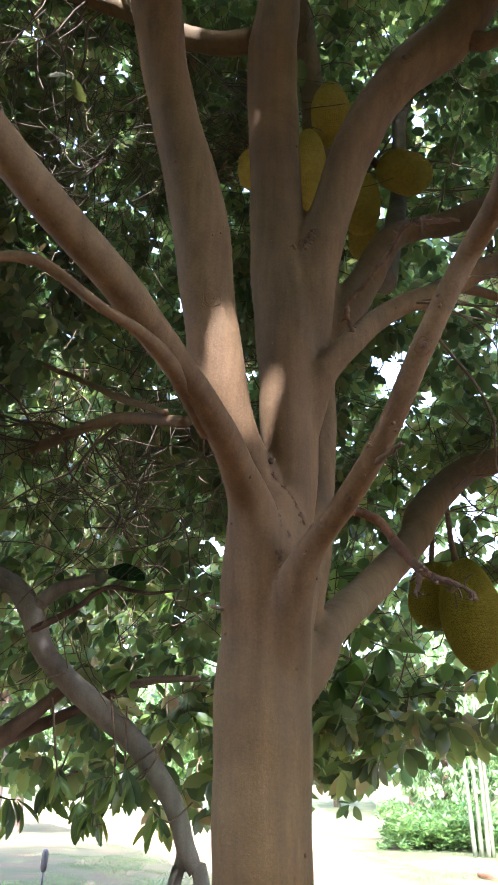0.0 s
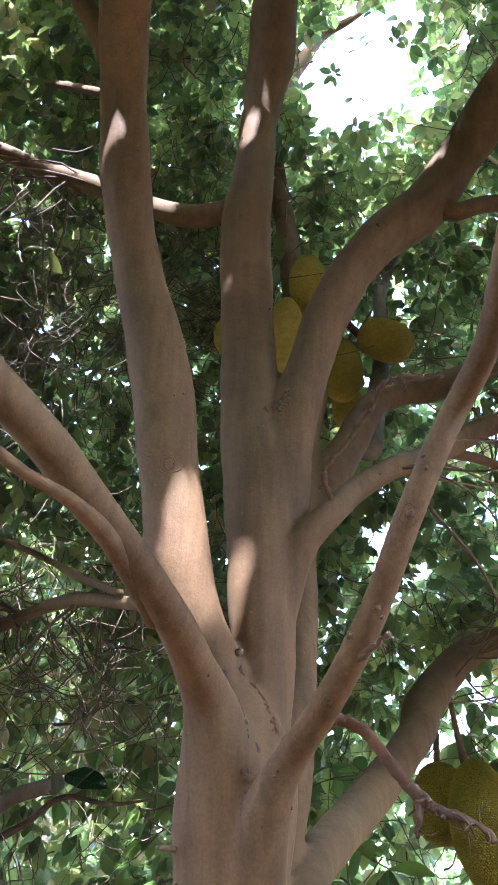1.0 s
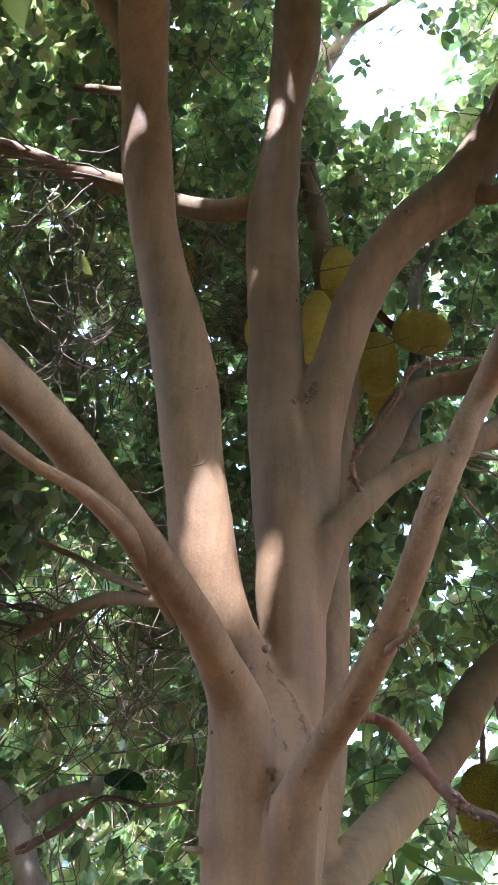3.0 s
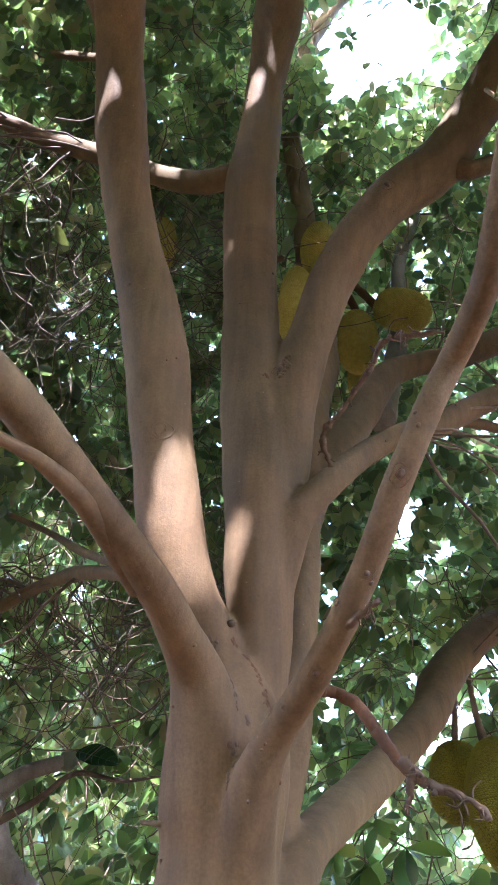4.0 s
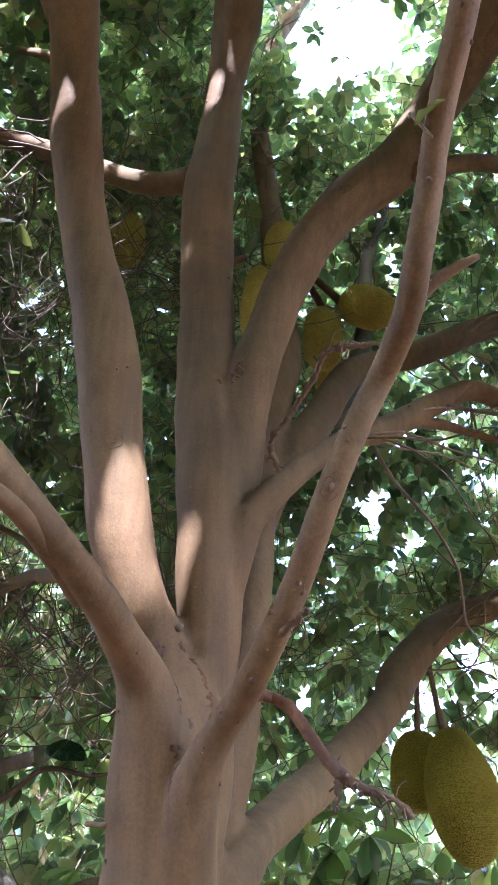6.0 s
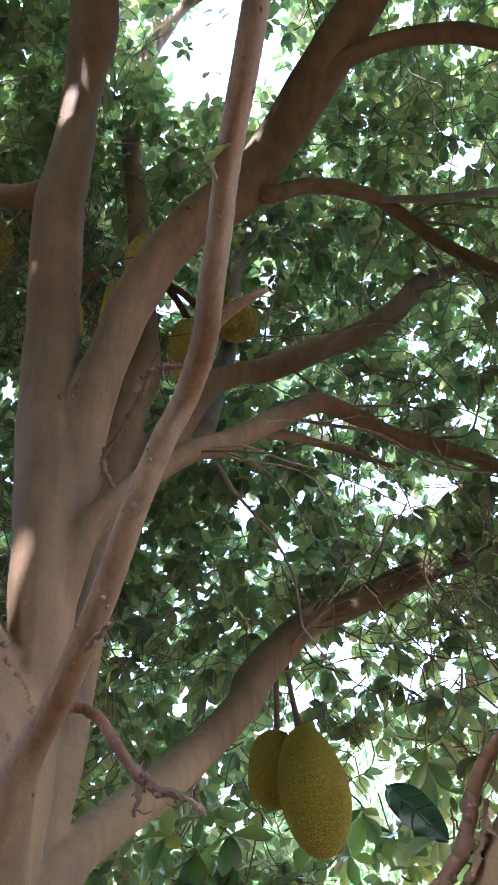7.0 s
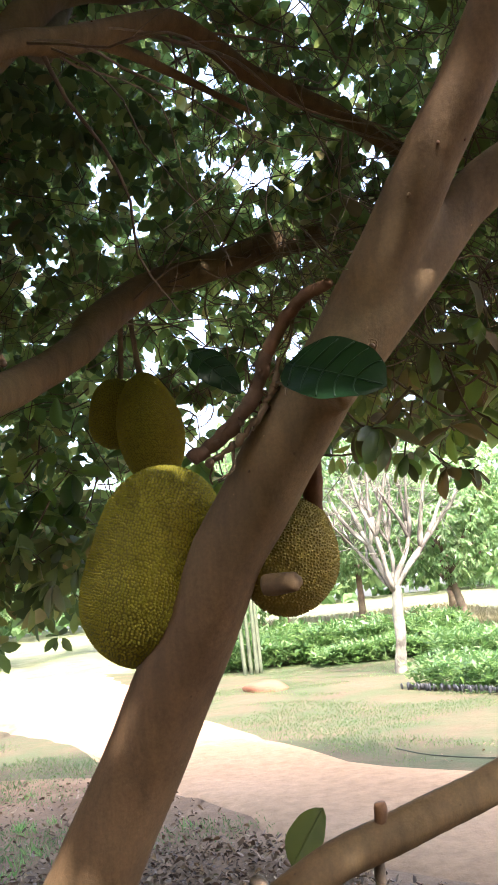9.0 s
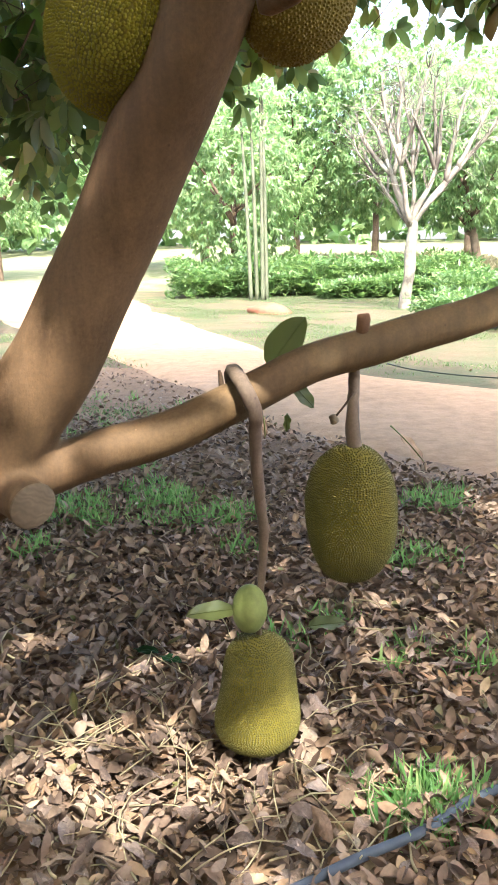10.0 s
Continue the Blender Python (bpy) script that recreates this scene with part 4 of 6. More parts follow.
def twig_thicket(centre, spread, n, droop, g, mat):
    """Curved brown twigs crowding one part of the inner crown."""
    out = []
    for k in range(n):
        p = np.array(centre) + g.normal(0, 1, 3) * np.array(spread)
        if p[0] > 0:
            p[2] = max(p[2], 2.4 + 0.2 * g.random())
        way, rad = unit(g.normal(0, 1, 3) + np.array((0, 0, -droop))), g.uniform(0.0018, 0.005)
        bend, pts = g.normal(0, 0.22, 3), []
        for i in range(7):
            pts.append((*p, rad * (1 - 0.11 * i)))
            way = unit(way + bend + g.normal(0, 0.16, 3))
            p = p + way * g.uniform(0.05, 0.11)
        out.append(tube(pts, 4, 0.06, 0.0, k, False))
    v, f = merged(*out)
    link_mesh("twig_tangle", v, f, mat, tree, True, "tangle of thin brown twigs", "stuff")


gt0 = np.random.default_rng(47)
twig_thicket((2.0, 3.0, 2.85), (0.38, 0.3, 0.36), 260, 0.1, gt0, TWIG)
twig_thicket((1.4, 3.6, 3.1), (0.4, 0.3, 0.25), 60, 0.1, gt0, TWIG)
twig_thicket((-0.95, 2.9, 4.75), (0.42, 0.3, 0.34), 230, 0.5, gt0, DARK_TWIG)
twig_thicket((-0.25, 3.0, 4.7), (0.2, 0.25, 0.3), 90, 0.6, gt0, DARK_TWIG)
twig_thicket((-0.75, 3.2, 2.95), (0.36, 0.3, 0.22), 190, 0.2, gt0, DARK_TWIG)
tv, tf = twig_tangle(2600, np.random.default_rng(8))
link_mesh("twig_tangle", tv, tf, TWIG, tree, True, "tangle of thin bare brown twigs", "stuff")


# ---- fruit ----
def jackfruit(top, bottom, radius, label, spacing=0.009, skin=None, groove=None, stalk=None, belly=0.0, square=2.3, group="jackfruits on the tree", seed=0, stalk_mat=None):
    """A spiny fruit between its top and its bottom point."""
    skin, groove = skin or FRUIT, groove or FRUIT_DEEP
    top, bottom = Vector(top), Vector(bottom)
    mid = (top + bottom) / 2
    half = (top - bottom).length / 2
    turn = (top - bottom).to_track_quat("Z", "Y").to_matrix()
    ob = group_of("jackfruit", mid, label, "fruit", group)
    g = np.random.default_rng(seed + 70)
    ph = g.uniform(0, 6.28, 5)
    M = np.array(turn)

    def surface(z, a, lift=0.0):
        """z from -1 to 1 along the axis."""
        w = np.sqrt(np.maximum(1 - np.abs(z) ** square, 0))
        f = 1 + 0.05 * np.sin(2 * a + ph[0] + z) + 0.045 * np.sin(3 * a + ph[1] - 2 * z) + 0.05 * np.sin(3.5 * z + ph[2]) - belly * z
        r = radius * w * f + lift * w
        return np.stack([r * np.cos(a), r * np.sin(a), (half + lift) * z], axis=-1)

    rings, sides = 28, 36
    zz = np.cos(np.linspace(0, math.pi, rings + 1))
    Z, A = np.meshgrid(zz, np.arange(sides) * 6.28318 / sides, indexing="ij")
    v = surface(Z.ravel(), A.ravel()) @ M.T
    i = np.arange((rings + 1) * sides).reshape(rings + 1, sides)
    j = np.roll(i, -1, axis=1)
    q = np.stack([i[:-1], i[1:], j[1:], j[:-1]], axis=-1).reshape(-1, 4)
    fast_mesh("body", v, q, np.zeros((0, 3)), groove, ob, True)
    # spines in rows round the fruit
    zs, az = [], []
    arc = np.linspace(0.02, math.pi - 0.02, 400)
    pr = np.stack([radius * np.sin(arc), half * np.cos(arc)], axis=1)
    run = np.concatenate([[0], np.cumsum(np.linalg.norm(np.diff(pr, axis=0), axis=1))])
    for k, s in enumerate(np.arange(spacing, run[-1], spacing * 0.88)):
        th = np.interp(s, run, arc)
        z = math.cos(th)
        circ = 6.28318 * radius * math.sqrt(max(1 - abs(z) ** square, 0))
        n = max(3, int(circ / spacing))
        zs.append(np.full(n, z) + g.normal(0, 0.17 * spacing / half, n))
        az.append((np.arange(n) + 0.5 * (k % 2)) * 6.28318 / n + g.normal(0, 0.11 / max(n / 6, 1), n))
    zs, az = np.clip(np.concatenate(zs), -0.999, 0.999), np.concatenate(az)
    p = surface(zs, az)
    e = 1e-3
    du = surface(np.clip(zs + e, -1, 1), az) - surface(np.clip(zs - e, -1, 1), az)
    dv = surface(zs, az + e) - surface(zs, az - e)
    nor = unit(np.cross(dv, du))
    nor *= np.sign(np.sum(nor * p, axis=1, keepdims=True))
    u, w = unit(dv), unit(du)
    hgt = spacing * (0.36 + 0.12 * g.random(len(p)))[:, None]
    ring = [p - nor * 0.001 + (u * math.cos(b) + w * math.sin(b)) * spacing * 0.56 for b in np.arange(6) * 1.0472]
    tip = p + nor * hgt
    sv = np.stack([*ring, tip], axis=1).reshape(-1, 3) @ M.T
    o = (np.arange(len(p)) * 7)[:, None]
    tris = np.concatenate([o + np.array((b, (b + 1) % 6, 6)) for b in range(6)])
    fast_mesh("spiny_skin", sv, np.zeros((0, 4)), tris, skin, ob, False, "short blunt yellow-green spines", "stuff")
    if stalk:
        line = spline(stalk, 0.012)
        line[1:-1, 3] *= 1 + 0.035 * g.normal(0, 1, len(line) - 2)
        line[1:-1, :3] += g.normal(0, 0.0007, (len(line) - 2, 3))
        sv2, sf2 = tube([tuple(q) for q in line], 10, 0.02, 0.09, seed)
        link_mesh("stalk", sv2, sf2, stalk_mat or SHOOT, ob)
    return ob


jackfruit((0.79, 1.92, 1.82), (0.65, 1.92, 1.44), 0.138, "very large olive-yellow jackfruit hanging close behind the leaning stem", 0.0064, belly=0.06, seed=1)
jackfruit((1.03, 1.84, 1.72), (0.94, 1.84, 1.51), 0.082, "brownish golden jackfruit hanging behind the leaning stem", 0.0066, FRUIT_BROWN, FRUIT_BROWN, seed=2, belly=0.12,
          stalk=[(1.03, 1.74, 1.82, 0.02), (1.04, 1.80, 1.77, 0.02), (1.04, 1.84, 1.69, 0.02)])
jackfruit((0.645, 3.5, 2.56), (0.675, 3.5, 2.07), 0.130, "large yellow-green jackfruit hanging from the low limb", 0.0085, seed=3, belly=0.1,
          stalk=[(0.60, 3.6, 2.92, 0.014), (0.61, 3.66, 2.75, 0.013), (0.63, 3.7, 2.58, 0.018)], stalk_mat=TWIG)
jackfruit((0.52, 3.65, 2.59), (0.495, 3.65, 2.28), 0.106, "olive jackfruit hanging beside a larger one", 0.0085, seed=4,
          stalk=[(0.56, 3.55, 2.9, 0.013), (0.54, 3.8, 2.78, 0.012), (0.52, 3.85, 2.62, 0.016)], stalk_mat=TWIG)
jackfruit((0.29, 3.3, 4.67), (0.28, 3.3, 4.29), 0.109, "long golden jackfruit in a cluster high on a limb", 0.0095, FRUIT_GOLD, FRUIT_GOLD, seed=5,
          stalk=[(0.16, 3.0, 4.75, 0.02), (0.22, 3.2, 4.82, 0.02), (0.29, 3.3, 4.7, 0.02)])
jackfruit((0.39, 3.25, 4.67), (0.66, 3.25, 4.54), 0.11, "golden jackfruit lying sideways in a high cluster", 0.0095, FRUIT_GOLD, FRUIT_GOLD, seed=6,
          stalk=[(0.16, 3.05, 4.8, 0.02), (0.28, 3.2, 4.8, 0.02), (0.40, 3.25, 4.66, 0.02)])
jackfruit((0.18, 2.72, 4.71), (0.18, 2.72, 4.35), 0.094, "brownish golden jackfruit against a high limb", 0.0095, FRUIT_GOLD, FRUIT_GOLD, seed=7)
jackfruit((0.08, 2.66, 4.38), (0.06, 2.66, 3.91), 0.080, "golden jackfruit high behind the middle limb", 0.0095, FRUIT_GOLD, FRUIT_GOLD, seed=8)
jackfruit((-0.155, 2.6, 4.24), (-0.145, 2.6, 4.03), 0.082, "small golden jackfruit peeping from behind the middle limb", 0.0095, FRUIT_GOLD, FRUIT_GOLD, seed=14,
          stalk=[(0.02, 2.62, 4.42, 0.016), (-0.08, 2.6, 4.36, 0.015), (-0.155, 2.6, 4.22, 0.015)])
jackfruit((0.29, 3.48, 4.5), (0.28, 3.48, 4.25), 0.08, "golden jackfruit half hidden in a high cluster", 0.0095, FRUIT_GOLD, FRUIT_GOLD, seed=9)
jackfruit((-0.91, 3.37, 5.82), (-0.89, 3.37, 5.36), 0.105, "small golden jackfruit alone among the high twigs", 0.0095, FRUIT_GOLD, FRUIT_GOLD, seed=10,
          stalk=[(-0.88, 3.4, 6.15, 0.012), (-0.9, 3.38, 6.0, 0.012), (-0.91, 3.37, 5.8, 0.016)])
jackfruit((2.07, 2.2, 4.34), (1.97, 2.2, 3.84), 0.122, "golden jackfruit hanging from a thin arching branch", 0.0085, FRUIT_GOLD, FRUIT_GOLD, seed=11,
          stalk=[(2.07, 2.12, 4.68, 0.026), (2.05, 2.16, 4.52, 0.024), (2.02, 2.2, 4.35, 0.023)])
jackfruit((1.142, 2.15, 0.798), (1.132, 2.15, 0.478), 0.096, "oblong olive jackfruit hanging low from a stout stalk", 0.0058, FRUIT_SHADED, seed=12, stalk=[(1.152, 2.225, 0.988, 0.014), (1.149, 2.205, 0.928, 0.013), (1.142, 2.17, 0.858, 0.015), (1.142, 2.15, 0.788, 0.02)], stalk_mat=TWIG, square=3.4, belly=-0.04)
jackfruit((0.922, 2.12, 0.366), (0.912, 2.12, 0.073), 0.098, "olive jackfruit with brown patches hanging near the ground", 0.0058, FRUIT_SHADED, seed=13, belly=0.14, square=2.9,
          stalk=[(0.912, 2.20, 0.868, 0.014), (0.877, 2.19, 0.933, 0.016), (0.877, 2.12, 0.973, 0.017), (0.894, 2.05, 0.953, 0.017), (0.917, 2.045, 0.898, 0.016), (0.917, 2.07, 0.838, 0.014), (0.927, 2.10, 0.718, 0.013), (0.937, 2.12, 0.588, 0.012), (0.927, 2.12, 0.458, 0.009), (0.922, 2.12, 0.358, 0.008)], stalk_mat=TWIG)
young = group_of("young_jackfruit", (0.902, 2.1, 0.438), "smooth pale green young jackfruit on a thin stalk", "fruit")
yv, yf = ball((0.902, 2.1, 0.438), (0.04, 0.04, 0.058), None, 14, 20, 0.02, 4)
link_mesh("body", yv, yf, FRUIT_YOUNG, young)



def single_leaf(name, base, along, up, length, width, mat, label, curl=0.12, petiole=0.03, group="", veins=0, full=0.6):
    """One large leaf with midrib and short stalk."""
    base, along, up = Vector(base), Vector(along).normalized(), Vector(up)
    side = along.cross(up).normalized()
    nor = side.cross(along)
    ob = group_of(name, base, label, "leaf", group)
    n, m = 14, 8
    verts, faces = [], []
    for i in range(n + 1):
        s = i / n
        w = width * 0.5 * (math.sin(math.pi * s ** 0.9) ** full if 0 < s < 1 else 0.0) + 0.0008
        for k in range(m + 1):
            t = 2 * k / m - 1
            h = 0.22 * abs(t) * w - curl * length * s * s + 0.0025 * math.sin(14 * s + 3 * t) * abs(t)
            verts.append(tuple(along * (length * s) + side * (w * t) + nor * h + along * (petiole)))
    for i in range(n):
        for k in range(m):
            a = i * (m + 1) + k
            faces.append((a, a + 1, a + m + 2, a + m + 1))
    me_v = [tuple(Vector(v) + base) for v in verts]
    link_mesh("blade", me_v, faces, mat, ob)
    rib = [(*(base + along * (petiole + length * s) + nor * (0.0012 - curl * length * s * s)), 0.0013 * (1.1 - s)) for s in (0, 0.25, 0.5, 0.75, 0.97)]
    rv, rf = tube([(*base, 0.002), *rib], 6, 0.03, 0.0, 1)
    link_mesh("midrib", rv, rf, VEIN if mat is DARK_LEAF else OLIVE_LEAF, ob)
    for k in range(veins):
        s0 = 0.08 + 0.8 * k / veins
        for sgn in (-1, 1):
            line = []
            for e in (0.0, 0.35, 0.7, 0.95):
                s = min(s0 + 0.16 * e ** 1.4, 0.98)
                w = width * 0.5 * math.sin(math.pi * s ** 0.9) ** full * e
                line.append((*(base + along * (petiole + length * s) + side * (w * sgn) + nor * (0.22 * w - curl * length * s * s + 0.0007)), 0.0003 * (1.15 - e)))
            vv, vf = tube(line, 5, 0.012, 0.0, k)
            link_mesh("vein", vv, vf, VEIN, ob)
    return ob


def spray(place, axis, n, size, mat, label, seed):
    """A small spray of leaves on a twig."""
    g = np.random.default_rng(seed)
    v, q, t = rosettes(np.array([place], dtype=float), np.array([axis], dtype=float), n, np.array([size]), 0.35, g, 0.48)
    fast_mesh("leaf_spray", v, q, t, mat, tree, True, label, "stuff", (0, 1.9, 0))


OVER_SKY = ((0.624, 3.3, 7.845), (0.653, 3.2, 7.502), (0.969, 3.2, 7.62), (0.931, 3.1, 7.603), (0.731, 3.4, 6.926), (0.555, 3.3, 7.085), (0.434, 3.4, 8.472))
for i, place in enumerate(((1.59, 2.5, 3.83), (1.77, 2.5, 3.6), (1.06, 2.3, 4.16), (1.32, 2.5, 4.7), (-0.97, 2.3, 4.54), (0.04, 2.84, 4.85), *OVER_SKY)):
    spray(place, (0.2 * (i % 3) - 0.2, -0.5, -0.4), 5 if i < 2 else 2, (0.15, 0.15, 0.14, 0.12, 0.10, 0.13)[min(i, 5)], OLIVE_LEAF, "olive green leaves at a twig end", i)
single_leaf("leaf", (0.973, 1.53, 1.899), (0.131, -0.12, -0.077), (-0.25, -0.85, 0.45), 0.184, 0.128, DARK_LEAF, "single large glossy dark green leaf on the leaning stem", 0.06, 0.0, "", 5, 0.5)
single_leaf("leaf", (0.822, 1.72, 2.003), (0.08, -0.06, -0.099), (-0.3, -0.8, 0.5), 0.141, 0.062, DARK_LEAF, "dull dark green leaf beside the fruit shoot", 0.1, 0.0, "", 4)
single_leaf("leaf", (1.039, 1.54, 2.048), (0.052, -0.02, 0.012), (0, -0.5, 0.8), 0.057, 0.03, OLIVE_LEAF, "small yellowing leaf at the end of a shoot", 0.1, 0.0)
single_leaf("leaf", (0.642, 1.06, 2.937), (0.048, -0.04, 0.004), (-0.3, -0.6, 0.7), 0.063, 0.045, OLIVE_LEAF, "yellowing leaf on a short peg of the slender limb", 0.1, 0.0)
single_leaf("leaf", (-1.0, 3.4, 2.545), (0.2, -0.03, -0.05), (-0.1, -0.75, 0.6), 0.2, 0.11, DARK_LEAF, "glossy dark green leaf beside a cut branch", 0.1, 0.0, "", 5)
single_leaf("leaf", (0.96, 2.24, 0.96), Vector((1.03, 2.24, 1.06)) - Vector((0.96, 2.24, 0.96)), (-0.55, -0.75, 0.15), 0.14, 0.085, OLIVE_LEAF, "upright olive green leaf on the low branch", 0.05, 0.0)
single_leaf("leaf", (1.002, 2.15, 0.938), Vector((1.062, 2.15, 0.878)) - Vector((1.002, 2.15, 0.938)), (0.3, -0.8, 0.4), 0.075, 0.035, OLIVE_LEAF, "narrow green leaf below the low branch", 0.1, 0.0)
single_leaf("leaf", (0.872, 2.1, 0.438), Vector((0.772, 2.05, 0.458)) - Vector((0.872, 2.1, 0.438)), (0, -0.6, 0.8), 0.12, 0.045, OLIVE_LEAF, "yellow-green leaf beside a young fruit", 0.1, 0.0)
single_leaf("leaf", (1.212, 2.11, 0.848), Vector((1.272, 2.1, 0.788)) - Vector((1.212, 2.11, 0.848)), (0.5, -0.6, 0.5), 0.08, 0.028, DRY_LEAF, "dry curled brown leaf on a thin stalk", 0.1, 0.03)


single_leaf("leaf", (0.992, 2.14, 0.873), (0.0, 0.1, -1), (0.3, -0.9, 0.1), 0.042, 0.016, OLIVE_LEAF, "small narrow green leaf hanging below the low branch", 0.1, 0.0)
single_leaf("leaf", (0.937, 2.1, 0.878), (0.15, 0.0, -1), (0.3, -0.9, 0.1), 0.05, 0.012, DRY_LEAF, "dark dry shrivelled leaf below the low branch", 0.2, 0.0)
branch([(0.643, 1.1, 3.027, 0.004), (0.661, 1.05, 2.883, 0.003)], BARK, 7, "twig")
branch([(0.852, 2.13, 0.918, 0.007), (0.85, 2.13, 0.953, 0.006), (0.847, 2.13, 0.973, 0.0035)], DRY_SHOOT, 7, "stub", "small dark dry peg")
branch([(1.137, 2.14, 0.918, 0.003), (1.117, 2.13, 0.893, 0.0025), (1.097, 2.13, 0.868, 0.0025)], DRY_SHOOT, 6, "twig", "thin dry side stalk")
kv, kf = ball((1.092, 2.13, 0.861), (0.012, 0.010, 0.012), None, 8, 10, 0.25, 9)
link_mesh("flower_scrap", kv, kf, CUT, tree, True, "withered pale flower scrap")


# ---- the lowest leaves of the crown, one by one ----
def leaf_blade(seed):
    """A shared mesh of one leaf, one metre long, along x, upper side to z."""
    g = np.random.default_rng(seed)
    n, m, verts, faces = 7, 4, [], []
    curl, fold, wave = g.uniform(0.08, 0.3), g.uniform(0.15, 0.4), g.uniform(0.005, 0.02)
    for i in range(n + 1):
        s = i / n
        w = 0.25 * math.sin(math.pi * min(s * 0.97 + 0.015, 1.0) ** 1.35) ** 0.62
        for k in range(m + 1):
            t = 2 * k / m - 1
            verts.append((s, w * t, fold * abs(t) * w - curl * s * s + wave * math.sin(11 * s + 2 * t) * abs(t)))
    for i in range(n):
        for k in range(m):
            a = i * (m + 1) + k
            faces.append((a, a + m + 1, a + m + 2, a + 1))
    me = bpy.data.meshes.new("leaf")
    me.from_pydata(verts, [], faces)
    me.polygons.foreach_set("use_smooth", [True] * len(me.polygons))
    me.update()
    return me


def hanging_leaves(low_corner, high_corner, count, per, size, droop, seed, mats, slim=1.0):
    """Whorls of single leaves at twig ends inside a part of the crown."""
    g = np.random.default_rng(seed)
    shapes = []
    for mat in mats:
        for k in range(3):
            me = leaf_blade(seed + k)
            me.materials.append(mat)
            shapes.append(me)
    stalks = []
    for k in range(count):
        p = g.uniform(low_corner, high_corner)
        axis = unit(g.normal(0, 0.6, 3) + np.array((0, -0.3, -0.15)))
        tw = [(*(p - axis * 0.22 + np.array((0, 0.06, 0.10)) + g.normal(0, 0.03, 3)), 0.005), (*(p - axis * 0.1 + g.normal(0, 0.01, 3)), 0.004), (*p, 0.003)]
        stalks.append(tube(tw, 5, 0.05, 0.05, k, False))
        for j in range(per):
            a = j * 2.4 + g.uniform(0, 0.6)
            u = Vector(axis).orthogonal().normalized()
            w = Vector(axis).cross(u)
            d = (Vector(axis) * g.uniform(0.2, 0.8) + u * math.cos(a) + w * math.sin(a) + Vector((0, 0, -droop * g.uniform(0.4, 1.3)))).normalized()
            up = (Vector(axis) * 0.5 + Vector((0, 0, 0.9)) + Vector(g.normal(0, 0.25, 3))).normalized()
            side = up.cross(d).normalized()
            up = d.cross(side)
            ob = new("leaf", shapes[int(g.integers(len(shapes)))])
            ob.parent = tree
            ln = size * g.uniform(0.7, 1.25)
            m = Matrix((d, side, up)).transposed().to_4x4() @ Matrix.Diagonal((ln, ln * slim, ln, 1.0))
            m.translation = Vector(p) - axis_shift(axis, g) - Vector((0, 1.9, 0))
            ob.matrix_basis = m
    v, f = merged(*stalks)
    link_mesh("leaf_stalk", v, f, TWIG, tree, True, "thin brown twig ends", "stuff")


def axis_shift(axis, g):
    return Vector(axis) * (0.07 * g.random())


SINGLE_LEAF = leaf_material("single_leaf", [(0.0, (0.028, 0.046, 0.022)), (0.45, (0.05, 0.085, 0.03)), (0.8, (0.09, 0.14, 0.042)), (1.0, (0.15, 0.17, 0.055))], [(0.0, (0.10, 0.18, 0.05)), (0.6, (0.26, 0.42, 0.08)), (1.0, (0.46, 0.56, 0.13))], 0.32, 0.6, True)
BROWN_LEAF = leaf_material("browning_leaf", [(0.0, (0.045, 0.055, 0.026)), (0.6, (0.075, 0.07, 0.032)), (1.0, (0.12, 0.085, 0.045))], [(0.0, (0.12, 0.15, 0.05)), (1.0, (0.20, 0.14, 0.06))], 0.38, 0.45, True)
hanging_leaves((-0.1, 3.8, 2.0), (1.2, 4.5, 2.9), 18, 5, 0.14, 0.5, 1, (SINGLE_LEAF,))
hanging_leaves((-1.6, 3.8, 1.85), (-0.35, 4.5, 2.8), 34, 6, 0.125, 0.6, 2, (SINGLE_LEAF,), 0.8)
hanging_leaves((1.2, 2.6, 1.95), (2.2, 3.3, 2.4), 30, 6, 0.115, 0.9, 3, (BROWN_LEAF, SINGLE_LEAF))
hanging_leaves((1.45, 2.5, 2.2), (2.5, 3.3, 3.0), 20, 5, 0.11, 0.6, 5, (BROWN_LEAF, SINGLE_LEAF))
hanging_leaves((-0.1, 3.6, 1.72), (0.30, 4.2, 2.25), 10, 5, 0.15, 0.9, 4, (SINGLE_LEAF,))
hanging_leaves((-1.25, 3.1, 1.50), (-0.62, 3.5, 1.66), 13, 7, 0.125, 2.0, 6, (SINGLE_LEAF,), 0.62)


# ---- the grey sapling behind ----
sap = group_of("young_tree", (-0.5, 3.6, 0), "slender grey-barked leaning tree behind the jackfruit tree", "tree")
SAPLING = [(-0.50, 3.6, -0.1, 0.048), (-0.50, 3.6, 0.6, 0.04), (-0.542, 3.6, 1.228, 0.033), (-0.576, 3.6, 1.284, 0.034), (-0.621, 3.6, 1.362, 0.038), (-0.663, 3.6, 1.49, 0.042), (-0.765, 3.6, 1.651, 0.048),
           (-0.918, 3.6, 1.819, 0.052), (-1.147, 3.6, 1.997, 0.057), (-1.356, 3.6, 2.186, 0.059), (-1.476, 3.6, 2.423, 0.06), (-1.559, 3.6, 2.521, 0.055), (-1.645, 3.6, 2.573, 0.055), (-1.95, 3.6, 2.75, 0.05)]
sv_, sf_ = tube(SAPLING, 12, 0.05, 0.06, 5)
link_mesh("trunk", sv_, sf_, GREY_BARK, sap)
